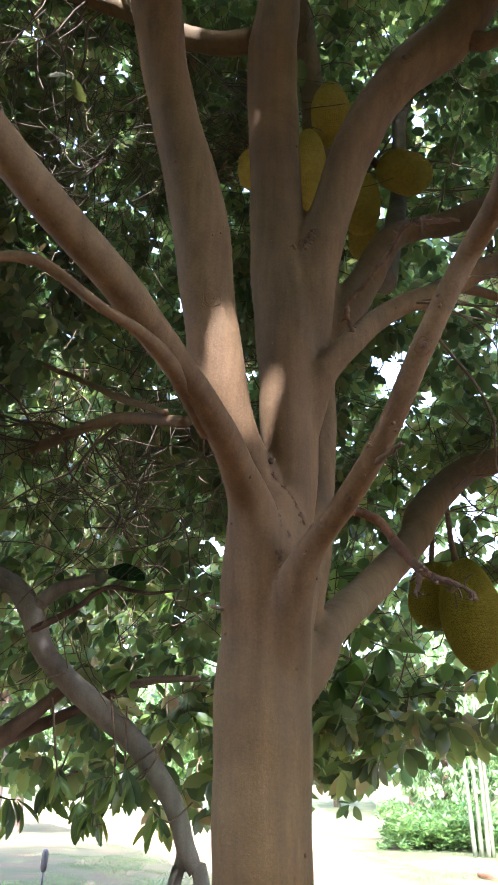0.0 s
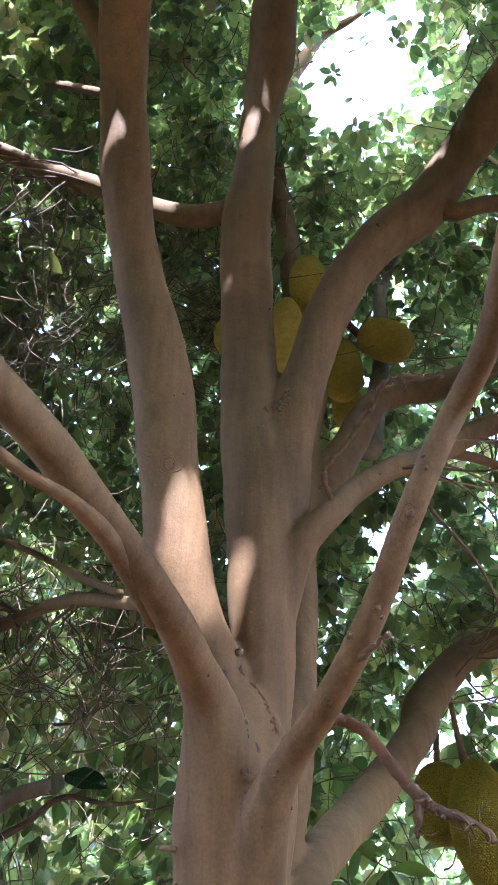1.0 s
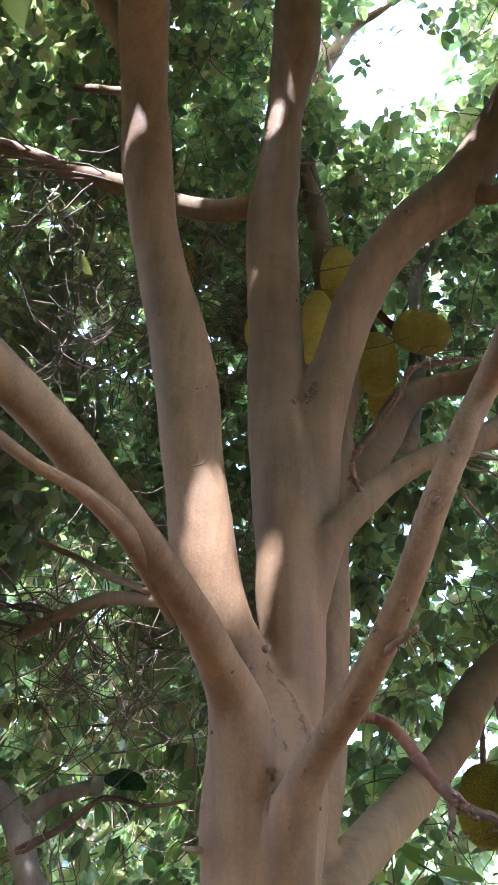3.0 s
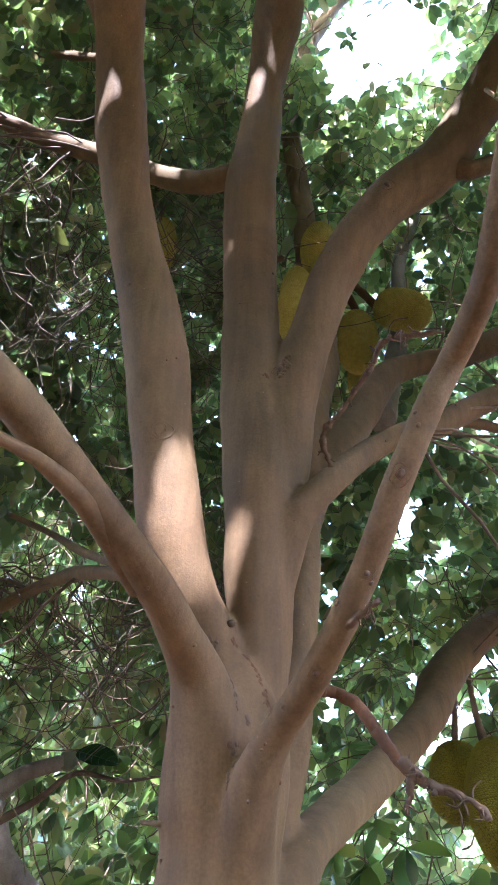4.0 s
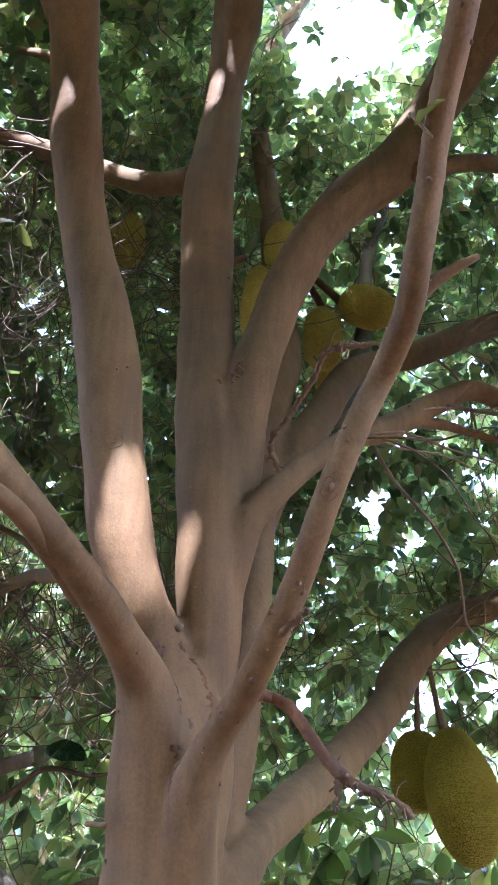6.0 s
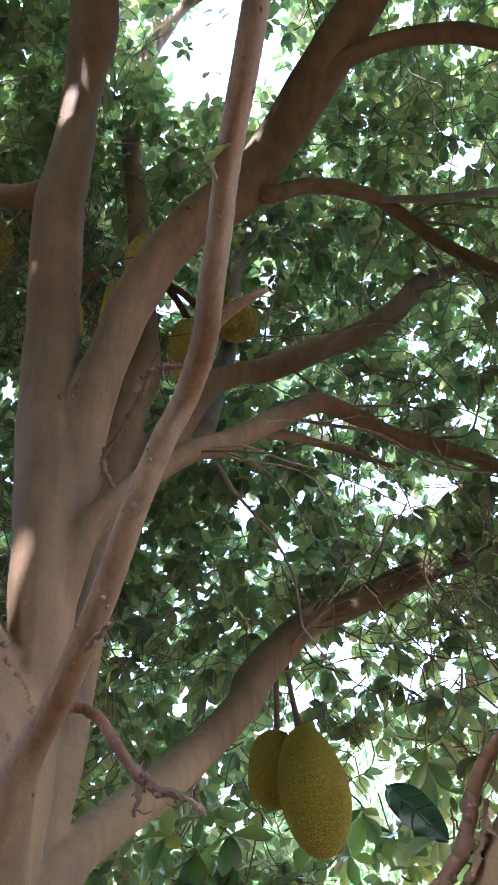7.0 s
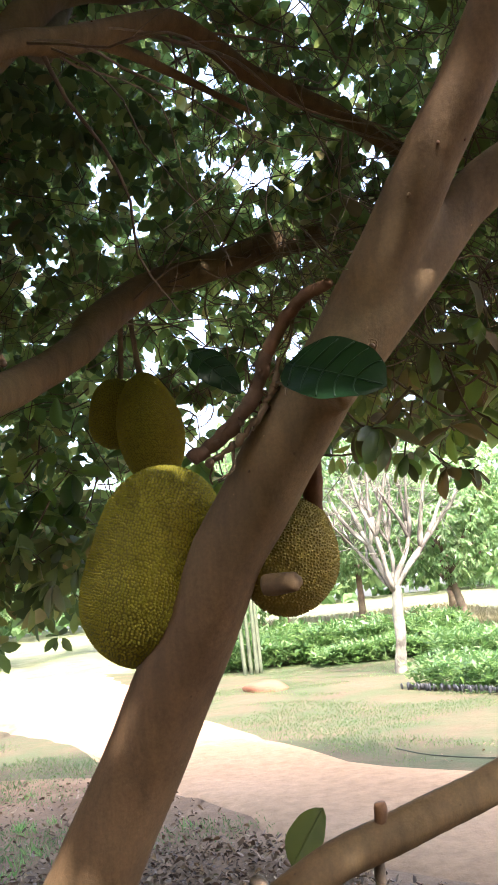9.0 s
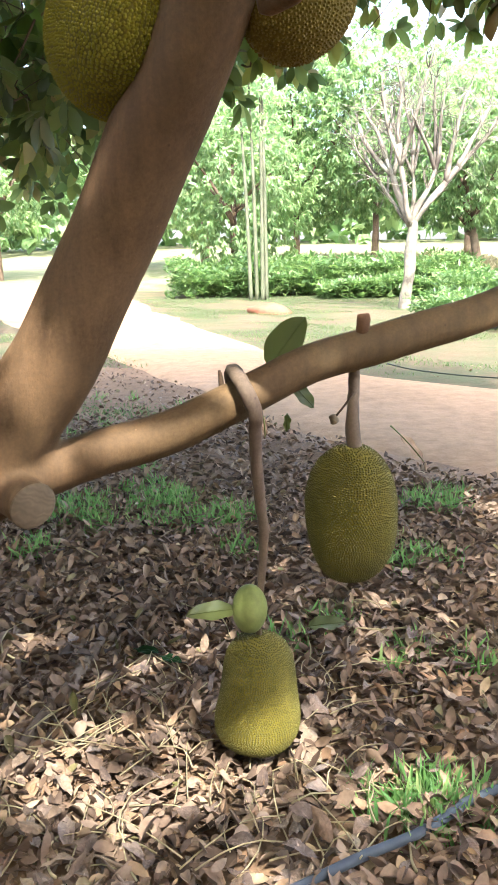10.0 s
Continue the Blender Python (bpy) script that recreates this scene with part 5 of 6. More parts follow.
for pts in ([(-1.2, 3.63, 2.06, 0.03), (-1.335, 3.7, 2.0, 0.036), (-1.466, 3.7, 1.9, 0.039), (-1.596, 3.7, 1.809, 0.047), (-1.8, 3.75, 1.7, 0.05)],
            [(-0.63, 3.8, 2.09, 0.017), (-0.788, 3.8, 2.089, 0.02), (-0.92, 3.8, 2.077, 0.022), (-1.239, 3.8, 1.954, 0.025), (-1.476, 3.8, 1.862, 0.034), (-1.647, 3.8, 1.814, 0.045), (-1.8, 3.77, 1.72, 0.05)]):
    sv_, sf_ = tube(pts, 10, 0.05, 0.07, 6)
    link_mesh("branch", sv_, sf_, TWIG, sap)
sv_, sf_ = tube([(-1.47, 3.6, 2.40, 0.045), (-1.33, 3.58, 2.50, 0.038), (-1.2, 3.56, 2.53, 0.036), (-1.11, 3.55, 2.545, 0.038)], 10, 0.04, 0.06, 8)
link_mesh("branch", sv_, sf_, GREY_BARK, sap)
sv_, sf_ = ball((-1.10, 3.54, 2.545), (0.042, 0.02, 0.046), None, 8, 14, 0.06, 3)
link_mesh("cut_end", sv_, sf_, POLE_BARK, sap, True, "pale greenish rounded end of a cut branch")
sv_, sf_ = tube([(-1.42, 3.55, 2.30, 0.02), (-1.2, 3.5, 2.38, 0.015), (-1.02, 3.45, 2.47, 0.012), (-0.8, 3.42, 2.43, 0.008), (-0.62, 3.4, 2.44, 0.005)], 8, 0.04, 0.06, 9)
link_mesh("branch", sv_, sf_, DARK_TWIG, sap)
sv_, sf_ = tube([(-0.625, 3.6, 1.375, 0.03), (-0.642, 3.6, 1.282, 0.027), (-0.664, 3.6, 1.225, 0.027), (-0.75, 3.6, 0.6, 0.033), (-0.8, 3.6, -0.1, 0.042)], 10, 0.05, 0.05, 7)
link_mesh("stem", sv_, sf_, GREY_BARK, sap)


# ---- leaf litter, grass, twigs on the ground ----
def inside(px, py, near, far):
    """Whether points lie between two edges that run the same way."""
    poly = np.array(near + far[::-1], dtype=float)
    r = np.zeros(len(px), dtype=bool)
    for (x1, y1), (x2, y2) in zip(poly, np.roll(poly, -1, axis=0)):
        cross = ((y1 > py) != (y2 > py)) & (px < (x2 - x1) * (py - y1) / (y2 - y1 + 1e-12) + x1)
        r ^= cross
    return r


def litter(n, g):
    x, y = 0.9 + 2.6 * np.tan(g.uniform(-1.05, 1.05, n)) / 1.74 * 1.35, 0.7 + 8.6 * g.random(n) ** 1.5
    p = np.stack([x, y, np.zeros(n)], axis=1)
    keep = y < np.interp(-x, [-q[0] for q in PATH_NEAR], [q[1] for q in PATH_NEAR]) + 0.25 * waves(p, 4, 3)
    keep &= ~inside(x + 0.15 * waves(p, 5, 1), y + 0.15 * waves(p, 5, 2), PATH_NEAR, PATH_FAR)
    keep &= g.random(n) < np.clip(1.35 - 0.07 * y - 0.28 * np.maximum(y - 3.2, 0) + 0.3 * waves(p, 2.2, 5), 0.06, 1) * np.clip((y - 0.5) / 1.1 + 0.25 * waves(p, 3, 9), 0, 1) * np.clip((4.4 - np.abs(x - 0.9)) / 2.0 + 0.3 * waves(p, 2, 8), 0, 1)
    keep |= (g.random(n) < 0.012) & ~inside(x, y, PATH_NEAR, PATH_FAR)
    keep &= ~((np.abs(y - (1.62 + (x - 0.6) * 0.55)) < 0.035) & (x < 2.2) & (g.random(n) < 0.9))
    p = p[keep]
    n = len(p)
    p[:, 2] = 0.02 + 0.04 * g.random(n)
    az = g.uniform(0, 6.283, n)
    d = np.stack([np.cos(az), np.sin(az), g.normal(0, 0.34, n)], axis=1)
    upv = unit(np.stack([g.normal(0, 0.6, n), g.normal(0, 0.6, n), np.ones(n)], axis=1))
    ln = g.uniform(0.016, 0.06, n)
    wd, fo, cu = ln * g.uniform(0.28, 0.62, n), g.uniform(-0.5, 1.9, n), g.uniform(-0.7, 0.6, n)
    near = (p[:, 1] < 3.6) & (np.abs(p[:, 0] - 1.0) < 1.3)
    for part_, level, label in ((near, False, "thick litter of curled dry brown leaves on the soil"), (~near, "oval", "thinner litter of dry brown leaves round the tree")):
        v, q, t = leaf_arrays(p[part_], d[part_], upv[part_], ln[part_], wd[part_], fo[part_], cu[part_], level)
        v[:, 2] = np.maximum(v[:, 2], 0.016)
        tagged(fast_mesh("leaf_litter", v, q, t, LITTER), label, "leaf litter", "", "stuff")


litter(125000, np.random.default_rng(12))


def fallen_material():
    n = Nodes("fallen_leaf", 0.75, 0.25)
    r = n.tree.nodes.new("ShaderNodeObjectInfo").outputs["Random"]
    col = n.ramp(r, [(0.0, (0.066, 0.046, 0.033)), (0.3, (0.117, 0.083, 0.061)), (0.6, (0.172, 0.135, 0.105)), (0.8, (0.148, 0.095, 0.057)), (1.0, (0.218, 0.171, 0.114))])
    col = n.mix(0.8, col, n.ramp(n.noise(6, 4), [(0.3, (0.6, 0.58, 0.56)), (0.7, (1.2, 1.18, 1.15))]), "MULTIPLY")
    return n.done(col, n.bump(n.noise(14, 3), 0.35, 0.03))


def fallen_leaves(count, g):
    """The nearest dry leaves of the litter, one by one."""
    mat, shapes = fallen_material(), []
    for k in range(6):
        me = leaf_blade(300 + k)
        for v in me.vertices:
            v.co.z = 1.9 * v.co.z + 0.06 * math.sin(9 * v.co.x + k)
        me.materials.append(mat)
        shapes.append(me)
    for k in range(count):
        x, y = g.uniform(0.35, 1.5), 1.72 + 1.0 * g.random() ** 1.3
        ob = new("fallen_leaf", shapes[k % 6])
        ob.parent = forest_floor
        m = Matrix.Rotation(g.uniform(0, 6.283), 4, "Z") @ Matrix.Rotation(g.normal(0.0, 0.35), 4, "Y") @ Matrix.Rotation(g.normal(0.0, 0.5) + (math.pi if k % 3 == 0 else 0), 4, "X") @ Matrix.Scale(g.uniform(0.03, 0.075), 4)
        m.translation = Vector((x, y, g.uniform(0.055, 0.08)))
        ob.matrix_basis = m


fallen_leaves(240, np.random.default_rng(18))
for gx, gy, ang, ln, mat, label in ((0.575, 2.62, -0.3, 0.07, DARK_LEAF, "fallen dull green leaf on the litter"), (0.655, 2.57, -0.5, 0.065, DARK_LEAF, "fallen dull green leaf on the litter"), (1.10, 2.72, 0.2, 0.13, OLIVE_LEAF, "fallen yellow-brown leaf on the litter")):
    single_leaf("fallen_leaf", (gx, gy, 0.075), (math.cos(ang), math.sin(ang), 0.05), (0.1, -0.4, 1), ln, ln * 0.45, mat, label, 0.1, 0.01)


def blades(name, places, height, mat, label, category, g, per=9, spread=0.05, wide=0.004):
    n = len(places) * per
    p = np.repeat(places, per, axis=0) + np.concatenate([g.normal(0, spread, (n, 2)), np.zeros((n, 1))], axis=1)
    h = np.repeat(height, per) * g.uniform(0.5, 1.2, n)
    d = unit(np.stack([g.normal(0, 0.45, n), g.normal(0, 0.45, n), np.ones(n)], axis=1))
    upv = unit(np.stack([g.normal(0, 1, n), g.normal(0, 1, n), np.full(n, 0.2)], axis=1))
    v, q, t = leaf_arrays(p, d, upv, h, np.full(n, wide) * g.uniform(0.7, 1.6, n), 0.2, g.uniform(0.1, 0.5, n), name != "grass_tufts")
    return tagged(fast_mesh(name, v, q, t, mat), label, category, "", "stuff")


gg = np.random.default_rng(14)
tufts = []
for cx_, cy_, sp, n in ((0.22, 3.96, 0.10, 26), (0.13, 4.17, 0.10, 18), (0.48, 4.31, 0.12, 18), (0.66, 4.15, 0.07, 16), (0.64, 3.9, 0.06, 12), (0.88, 3.92, 0.065, 26), (0.08, 3.54, 0.04, 7), (1.92, 4.03, 0.10, 20), (1.27, 1.95, 0.05, 22),
                        (1.21, 2.85, 0.025, 4), (1.05, 2.68, 0.025, 3), (1.4, 2.58, 0.04, 4), (1.58, 2.5, 0.05, 6), (1.6, 3.31, 0.09, 10), (0.92, 3.51, 0.03, 4), (-0.9, 5.6, 0.5, 40), (-1.8, 6.6, 0.9, 110), (2.45, 3.4, 0.25, 14)):
    tufts.append(np.concatenate([gg.normal((cx_, cy_), sp, (n, 2)), np.full((n, 1), 0.01)], axis=1))
tufts = np.concatenate(tufts)
blades("grass_tufts", tufts, np.full(len(tufts), 0.085), TUFT, "small bright green grass tufts among the dry leaves", "grass", gg, 22, 0.035, 0.006)
far_g = np.stack([gg.uniform(-9, 11, 42000), 6.5 + 19 * gg.random(42000) ** 1.3, np.full(42000, 0.0)], axis=1)
far_g = far_g[~inside(far_g[:, 0], far_g[:, 1], PATH_NEAR, PATH_FAR) & (waves(far_g, 0.9, 7) + 0.6 * waves(far_g, 4, 8) > -0.15)]
blades("grass", far_g, np.full(len(far_g), 0.036), GRASS, "short patchy green grass beyond the path", "grass", gg, 7, 0.13, 0.006)


dry_p = np.stack([gg.uniform(3, 16, 5000), 30 + 18 * gg.random(5000) ** 1.4, np.zeros(5000)], axis=1)
dry_p[:, 2] = 2.6 * np.clip((dry_p[:, 1] - 30) / 42, 0, 1)
blades("dry_grass", dry_p, np.full(5000, 0.4), DRY_GRASS, "tall pale dry grass on the rising field", "grass", gg, 5, 0.15, 0.03)


def ground_twig(points, mat=TWIG, label="thin dry fallen twig on the leaf litter"):
    v, f = tube(points, 6, 0.05, 0.08, int(points[0][0] * 100) % 50)
    ob = link_mesh("fallen_twig", v, f, mat)
    tagged(ob, label, "twig", "fallen twigs")


gt = np.random.default_rng(16)
for i in range(46):
    px, py, a, ln = gt.uniform(0.2, 2.2), gt.uniform(1.7, 4.2), gt.uniform(0, 6.28), gt.uniform(0.1, 0.4)
    bend = gt.normal(0, 0.25)
    ground_twig([(px + math.cos(a + bend * k) * ln * k / 3, py + math.sin(a + bend * k) * ln * k / 3, 0.05 + 0.02 * gt.random(), 0.0035 - 0.0006 * k) for k in range(4)],
                DRY_GRASS if i % 3 == 0 else TWIG)
for i in range(110):
    px, py, a, ln = gt.uniform(0.35, 1.15), gt.uniform(1.72, 2.5), gt.normal(1.3, 0.7), gt.uniform(0.08, 0.3)
    bend = gt.normal(0, 0.18)
    ground_twig([(px + math.cos(a + bend * k) * ln * k / 3, py + math.sin(a + bend * k) * ln * k / 3, 0.055 + 0.02 * gt.random(), 0.002 - 0.0003 * k) for k in range(4)],
                DRY_GRASS, "thin pale dry straw on the leaf litter")
ground_twig([(0.46, 2.75, 0.04, 0.016), (0.42, 2.5, 0.05, 0.016), (0.35, 2.25, 0.05, 0.014), (0.28, 1.9, 0.04, 0.011)], TWIG, "thick dry fallen stick on the leaf litter")

hv, hf = tube([(0.504, 1.512, 0.045, 0.0105), (0.904, 1.672, 0.062, 0.0105), (1.004, 1.721, 0.062, 0.0105), (1.111, 1.776, 0.062, 0.0105), (1.225, 1.825, 0.062, 0.0105), (1.334, 1.895, 0.062, 0.0105), (1.431, 1.946, 0.062, 0.0105), (2.2, 2.266, 0.05, 0.0105), (3.6, 2.5, 0.04, 0.0105)], 12, 0.05, 0.0, 2)
tagged(link_mesh("garden_hose", hv, hf, HOSE), "grey-blue plastic irrigation hose lying on dry leaves", "hose")
hv, hf = tube([(2.75, 8.95, 0.045, 0.008), (2.95, 8.4, 0.045, 0.008), (3.4, 7.9, 0.045, 0.008), (4.0, 7.6, 0.045, 0.008), (5.0, 7.2, 0.045, 0.008), (6.2, 6.8, 0.045, 0.008), (9, 5.6, 0.045, 0.008)], 8, 0.1, 0.0, 2)
tagged(link_mesh("garden_hose", hv, hf, DULL_HOSE), "thin dark irrigation hose along the path", "hose")

riser = group_of("sprinkler", (-3.17, 8.0, 0), "thin black irrigation sprinkler on a tall stake in the grass", "sprinkler")
hv, hf = tube([(-3.17, 8.0, -0.05, 0.011), (-3.17, 8.0, 0.85, 0.011)], 8, 0.1, 0.0, 1)
link_mesh("stake", hv, hf, BLACK_PLASTIC, riser)
hv, hf = tube([(-3.17, 8.0, 0.83, 0.02), (-3.17, 8.0, 0.87, 0.034), (-3.165, 8.0, 0.98, 0.034), (-3.165, 8.0, 1.03, 0.022)], 10, 0.03, 0.0, 1)
link_mesh("head", hv, hf, BLACK_PLASTIC, riser)

mv, mf = ball((2.12, 18.2, 0.0), (0.5, 0.55, 0.2), None, 10, 22, 0.12, 6)
tagged(link_mesh("soil_mound", mv, mf, RED_SOIL), "low mound of red soil in front of pale stems", "mound")


# ---- trees beyond the path ----
def white_tree(place):
    ob = group_of("pruned_tree", place, "bare whitish tree with hard-pruned upright limbs beyond the path", "tree")
    g = np.random.default_rng(31)
    x, y, _ = place
    v, f = tube([(x - 0.06, y, -0.1, 0.17), (x - 0.02, y, 0.3, 0.13), (x + 0.05, y, 0.9, 0.118), (x + 0.04, y, 1.3, 0.128), (x + 0.09, y, 1.6, 0.115), (x + 0.1, y, 1.95, 0.11)], 12, 0.12, 0.07, 3)
    link_mesh("trunk", v, f, WHITE_BARK, ob)
    twigs = []

    def limb_from(b, d, ln, r, depth):
        pts, p, way = [], np.array(b, dtype=float), unit(np.array(d, dtype=float))
        for i in range(5):
            pts.append((*p, r * (1 - 0.11 * i)))
            way = unit(way + g.normal(0, 0.13, 3) + np.array((0, 0, 0.10)))
            p = p + way * ln / 4
        v, f = tube(pts, 8, 0.16, 0.1, int(g.integers(99)))
        link_mesh("limb", v, f, WHITE_BARK, ob)
        for _ in range(20 if depth else 7):
            q = np.array(pts[int(g.integers(2, 5))][:3])
            t = [(*q, 0.010)]
            w = unit(way * 0.6 + g.normal(0, 0.7, 3))
            for k in range(4):
                w = unit(w + g.normal(0, 0.3, 3) + np.array((0, 0, 0.12)))
                q = q + w * g.uniform(0.1, 0.24)
                t.append((*q, 0.009 - 0.0018 * k))
            twigs.append(tube(t, 4, 0.12, 0.0, 1, False))
        if depth == 0:
            for s in (-1, 1):
                limb_from(pts[3][:3], way + np.array((0.5 * s, 0.25 * s * (1 if g.random() > 0.5 else -1), 0.1)), ln * g.uniform(0.8, 1.15), r * 0.68, 1)
            limb_from(pts[4][:3], way, ln * 0.9, r * 0.6, 1)

    for d, ln, r in (((-0.42, 0.1, 1), 1.6, 0.095), ((-0.12, -0.25, 1), 1.8, 0.075), ((0.15, 0.3, 1), 1.6, 0.065), ((0.45, -0.2, 1), 1.7, 0.075), ((0.62, 0.1, 1), 1.7, 0.095), ((-0.8, 0.3, 0.8), 1.3, 0.055)):
        limb_from((x + 0.05, y, 1.85), d, ln, r, 0)
    v, f = merged(*twigs)
    link_mesh("twig_haze", v, f, WHITE_BARK, ob, True, "thin bare pale twigs", "stuff")


white_tree((5.36, 18.7, 0))


def leafy_tree(place, height, spread, trunk_r, seed, label, mat=MANGO_LEAF, lean=0.0, clumps=420, size=0.24, low=0.28, name="mango_tree", slim=0.32):
    """A tree of rounded uneven habit with drooping leaves."""
    ob = group_of(name, place, label, "tree", "trees beyond the path")
    g = np.random.default_rng(seed)
    x, y, _ = place
    top = height * 0.62
    v, f = tube([(x, y, -0.15, trunk_r * 1.3), (x + lean * 0.3, y, height * 0.2, trunk_r), (x + lean, y, height * 0.42, trunk_r * 0.8), (x + lean, y, top, trunk_r * 0.4)], 10, 0.25, 0.06, seed)
    link_mesh("trunk", v, f, TWIG, ob)
    for k in range(6):
        a = k * 1.05 + g.uniform(0, 0.5)
        b = np.array((x + lean * 0.8, y, height * g.uniform(0.25, 0.4)))
        e = b + np.array((math.cos(a) * spread * 0.7, math.sin(a) * spread * 0.7, height * g.uniform(0.2, 0.4)))
        v, f = tube([(*b, trunk_r * 0.55), (*((b + e) / 2 + np.array((0, 0, 0.15))), trunk_r * 0.38), (*e, trunk_r * 0.15)], 8, 0.3, 0.08, seed + k)
        link_mesh("limb", v, f, TWIG, ob)
    d = unit(g.normal(0, 1, (clumps, 3)))
    k = 0.45 + 0.55 * g.random(clumps) ** 0.5 + 0.16 * waves(d * 3, 1.6, seed)
    c = np.array((x + lean, y, height * (0.5 + low / 2)))
    p = c + d * np.array((spread, spread, height * (0.5 - low / 2))) * k[:, None]
    p = p[p[:, 2] > height * low * 0.8]
    v, q, t = rosettes(p, unit(p - c + np.array((0, 0, 0.3))), 14, np.full(len(p), size), 0.9, g, slim, True)
    fast_mesh("crown", v, q, t, mat, ob, True, "drooping narrow green leaves", "stuff", place)


PALE = "leafy green mango tree in full sun beyond the beds"
leafy_tree((1.7, 30.0, 0), 7.2, 2.9, 0.13, 41, PALE, low=0.08, clumps=1500)
leafy_tree((5.2, 41.0, 0), 12.5, 4.6, 0.15, 42, PALE, low=0.22, clumps=2000, size=0.3)
leafy_tree((10.2, 28.0, 0), 7.4, 3.1, 0.15, 43, PALE, lean=-0.6, low=0.32, clumps=1700)
leafy_tree((15.5, 29.0, 0), 7.5, 3.2, 0.16, 44, PALE, low=0.3, clumps=1500)
leafy_tree((9.0, 40.0, 0), 12.0, 4.6, 0.16, 45, PALE, low=0.2, clumps=1600, size=0.3)
leafy_tree((-3.2, 44.0, 0), 8.5, 3.6, 0.16, 46, PALE, clumps=900, size=0.3)
leafy_tree((-9.5, 40.0, 0), 9.0, 4.0, 0.18, 47, PALE, clumps=900, size=0.3)
leafy_tree((-14.0, 30.0, 0), 9.0, 4.0, 0.18, 48, PALE, clumps=900, size=0.3)
leafy_tree((13.0, 38.0, 0), 11.0, 4.6, 0.18, 49, PALE, clumps=1300, size=0.3)
leafy_tree((0.6, 38.0, 0), 10.0, 4.0, 0.18, 51, PALE, clumps=1300, size=0.3)
leafy_tree((19.0, 34.0, 0), 10.0, 4.6, 0.18, 50, PALE, clumps=900, size=0.3)
NEXT = "broad-leaved green tree in sun behind the jackfruit tree"
leafy_tree((-5.6, 11.5, 0), 8.5, 3.3, 0.15, 55, NEXT, LEAF, low=0.3, clumps=1500, size=0.2, name="shade_tree", slim=0.5)
leafy_tree((-9.0, 15.0, 0), 9.5, 4.0, 0.17, 56, NEXT, LEAF, low=0.3, clumps=1300, size=0.24, name="shade_tree", slim=0.5)
# unseen trees added behind the camera to darken the trunk and ground
LIGHT_SCREEN = "added dark green tree behind the view, screening off light"
for k, (ox, oy) in enumerate(((-6.4, -4.6), (-2.6, -5.8), (1.6, -6.0), (5.8, -5.2), (-0.4, -9.0), (-4.8, -8.8), (4.0, -9.0))):
    leafy_tree((ox, oy, 0), 7.4, 3.2, 0.2, 61 + k, LIGHT_SCREEN, LEAF, low=0.12, clumps=1100, size=0.34, name="screen_tree", slim=0.55)

# slender pale stems in a clump
clump = group_of("slender_tree", (2.25, 23.6, 0), "clump of slender pale straight stems with sparse tops", "tree")
for k, (dx, lx, top) in enumerate(((-0.26, -0.30, 6.3), (-0.08, -0.2, 7.0), (0.08, -0.02, 7.2), (0.2, -0.1, 6.6))):
    v, f = tube([(2.25 + dx, 23.6 + 0.1 * (k % 2), -0.1, 0.062), (2.25 + dx + lx * 0.3, 23.6, top * 0.4, 0.05), (2.25 + dx + lx, 23.6, top, 0.025)], 8, 0.3, 0.04, k)
    link_mesh("stem", v, f, POLE_BARK, clump)
g_ = np.random.default_rng(61)
cp = np.stack([g_.normal(2.15, 0.55, 120), g_.normal(23.6, 0.4, 120), g_.uniform(4.2, 7.4, 120)], axis=1)
v, q, t = rosettes(cp, g_.normal(0, 1, cp.shape) + np.array((0, 0, 0.6)), 7, np.full(120, 0.2), 0.4, g_, 0.4)
fast_mesh("crown", v, q, t, MANGO_LEAF, clump, True, "", "stuff", (2.25, 23.6, 0))


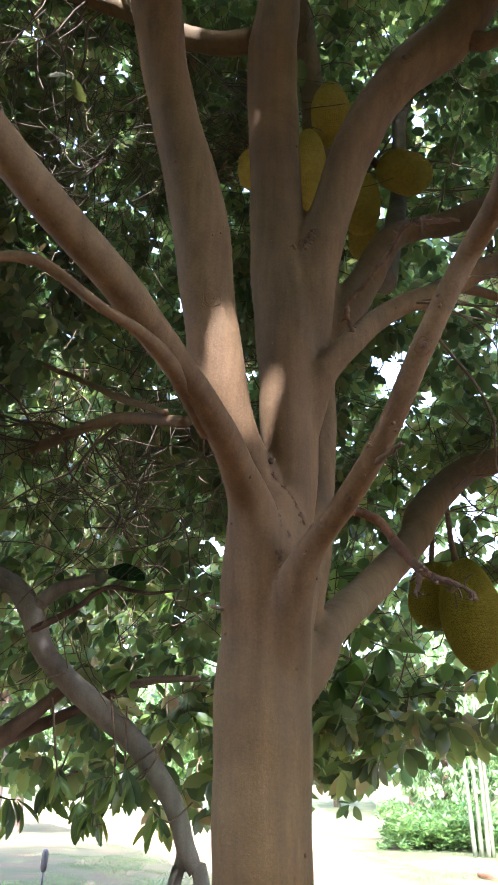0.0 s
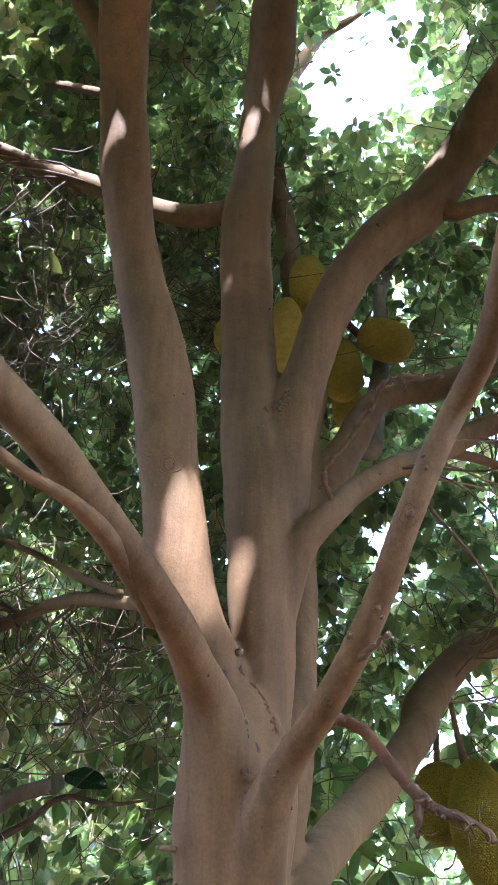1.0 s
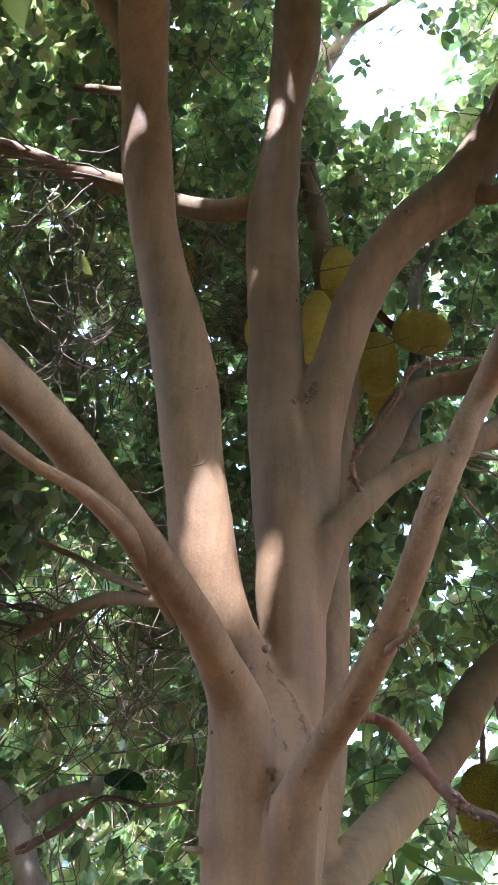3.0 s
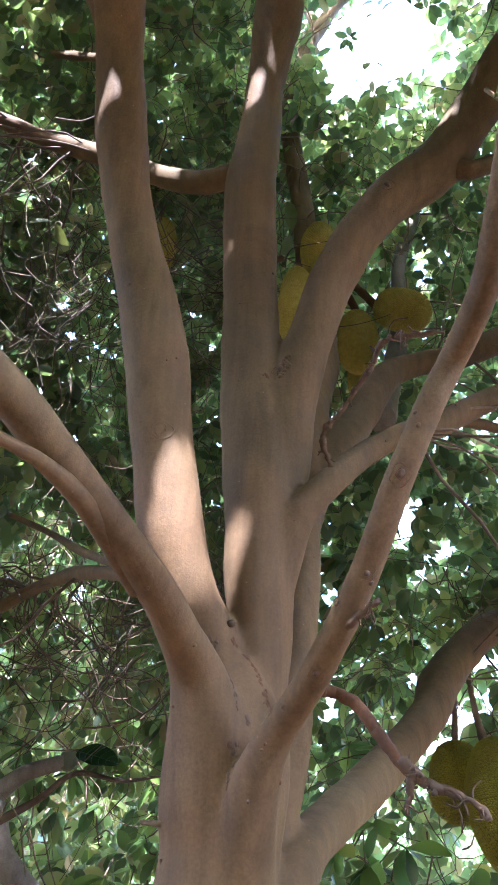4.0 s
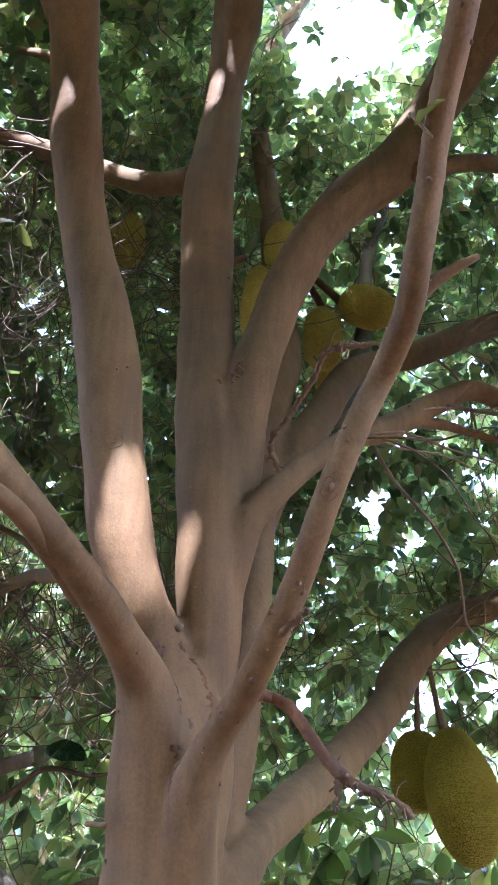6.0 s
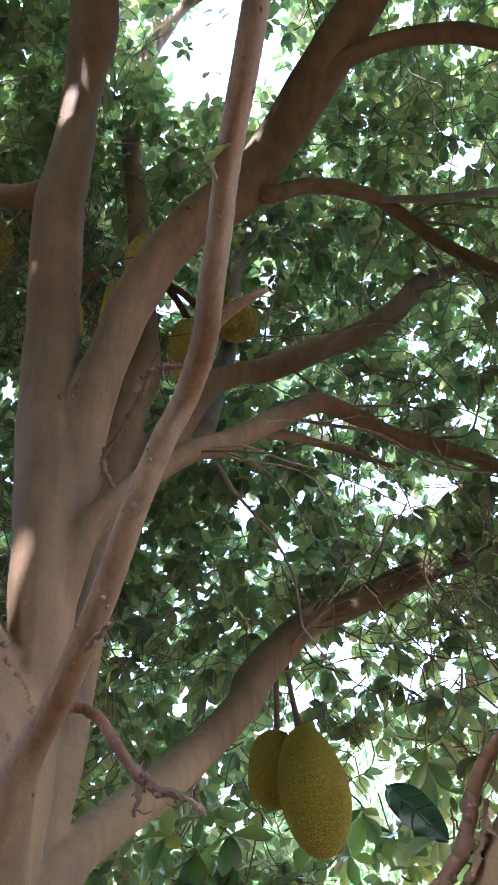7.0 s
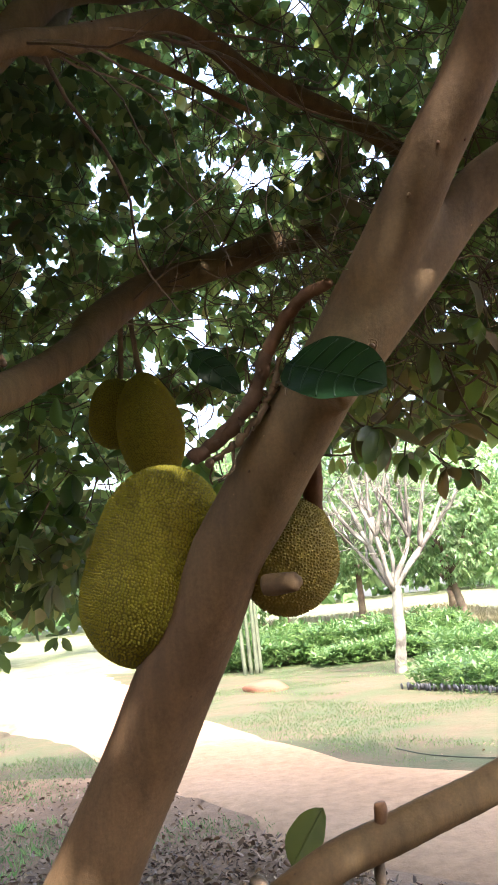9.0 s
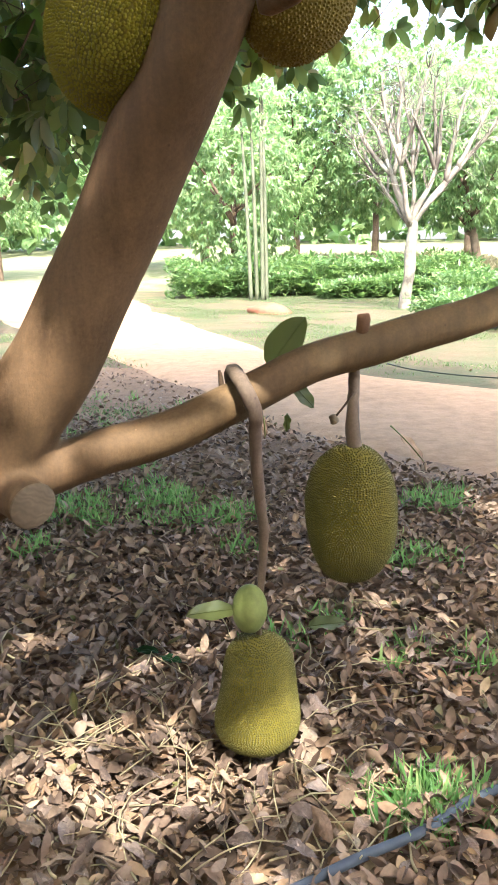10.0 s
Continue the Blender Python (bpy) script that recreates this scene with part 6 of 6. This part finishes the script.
def bed(corner, along, across, height, n, seed, label, size=0.17):
    g = np.random.default_rng(seed)
    a, c = g.random(n), g.random(n)
    xy = np.array(corner) + a[:, None] * np.array(along) + c[:, None] * np.array(across)
    p = np.concatenate([xy, (height * (0.04 + 0.96 * g.random(n) ** 0.75))[:, None]], axis=1)
    p[:, 2] *= 1 + 0.2 * waves(p, 2.5, seed)
    v, q, t = rosettes(p, g.normal(0, 0.35, p.shape) + np.array((0, 0, 1)), 6, size * g.uniform(0.6, 1.3, n), 0.1, g, 0.36, True)
    tagged(fast_mesh("seedling_bed", v, q, t, BED_LEAF), label, "plants", "nursery beds", "stuff")


bed((-0.6, 25.2), (10.0, -0.6), (0.6, 4.5), 1.05, 6500, 71, "dense bed of low bright green nursery plants", 0.2)
bed((4.45, 15.3), (2.3, -5.2), (6.5, 2.6), 0.5, 6500, 72, "dense bed of green seedlings in black bags", 0.14)
bed((6.6, 20.0), (8.0, -1.0), (1.0, 4.5), 0.7, 5000, 73, "bed of green seedlings behind the pruned tree", 0.18)
bed((4.0, 23.2), (3.4, 0.2), (0.1, 1.6), 0.55, 1500, 76, "bed of light green young plants", 0.18)
gb = np.random.default_rng(75)
bags = []
for k in range(150):
    s_ = k / 150
    bags.append(ball((4.5 + 2.3 * s_ + 0.06 * gb.normal(), 15.25 - 5.2 * s_ + 0.06 * gb.normal(), 0.04), (0.026, 0.026, 0.045 + 0.03 * gb.random()), None, 6, 8, 0.12, k))
v, f = merged(*bags)
tagged(link_mesh("seedling_bags", v, f, BLACK_PLASTIC), "row of black plastic seedling bags at the bed's edge", "bags", "", "stuff")


def far_woods():
    g = np.random.default_rng(81)
    n = 5500
    a = g.uniform(-1.3, 1.3, n)
    r = g.uniform(62, 80, n)
    p = np.stack([np.sin(a) * r, np.cos(a) * r, 2.6 + g.random(n) ** 0.8 * (9 + 2.5 * np.sin(a * 31) + 2 * np.sin(a * 13 + 1))], axis=1)
    v, q, t = rosettes(p, g.normal(0, 1, p.shape), 9, np.full(n, 1.05), 0.5, g, 0.6, True)
    tagged(fast_mesh("far_woods", v, q, t, MANGO_LEAF), "distant belt of sunlit green woods", "woods", "", "stuff")


far_woods()
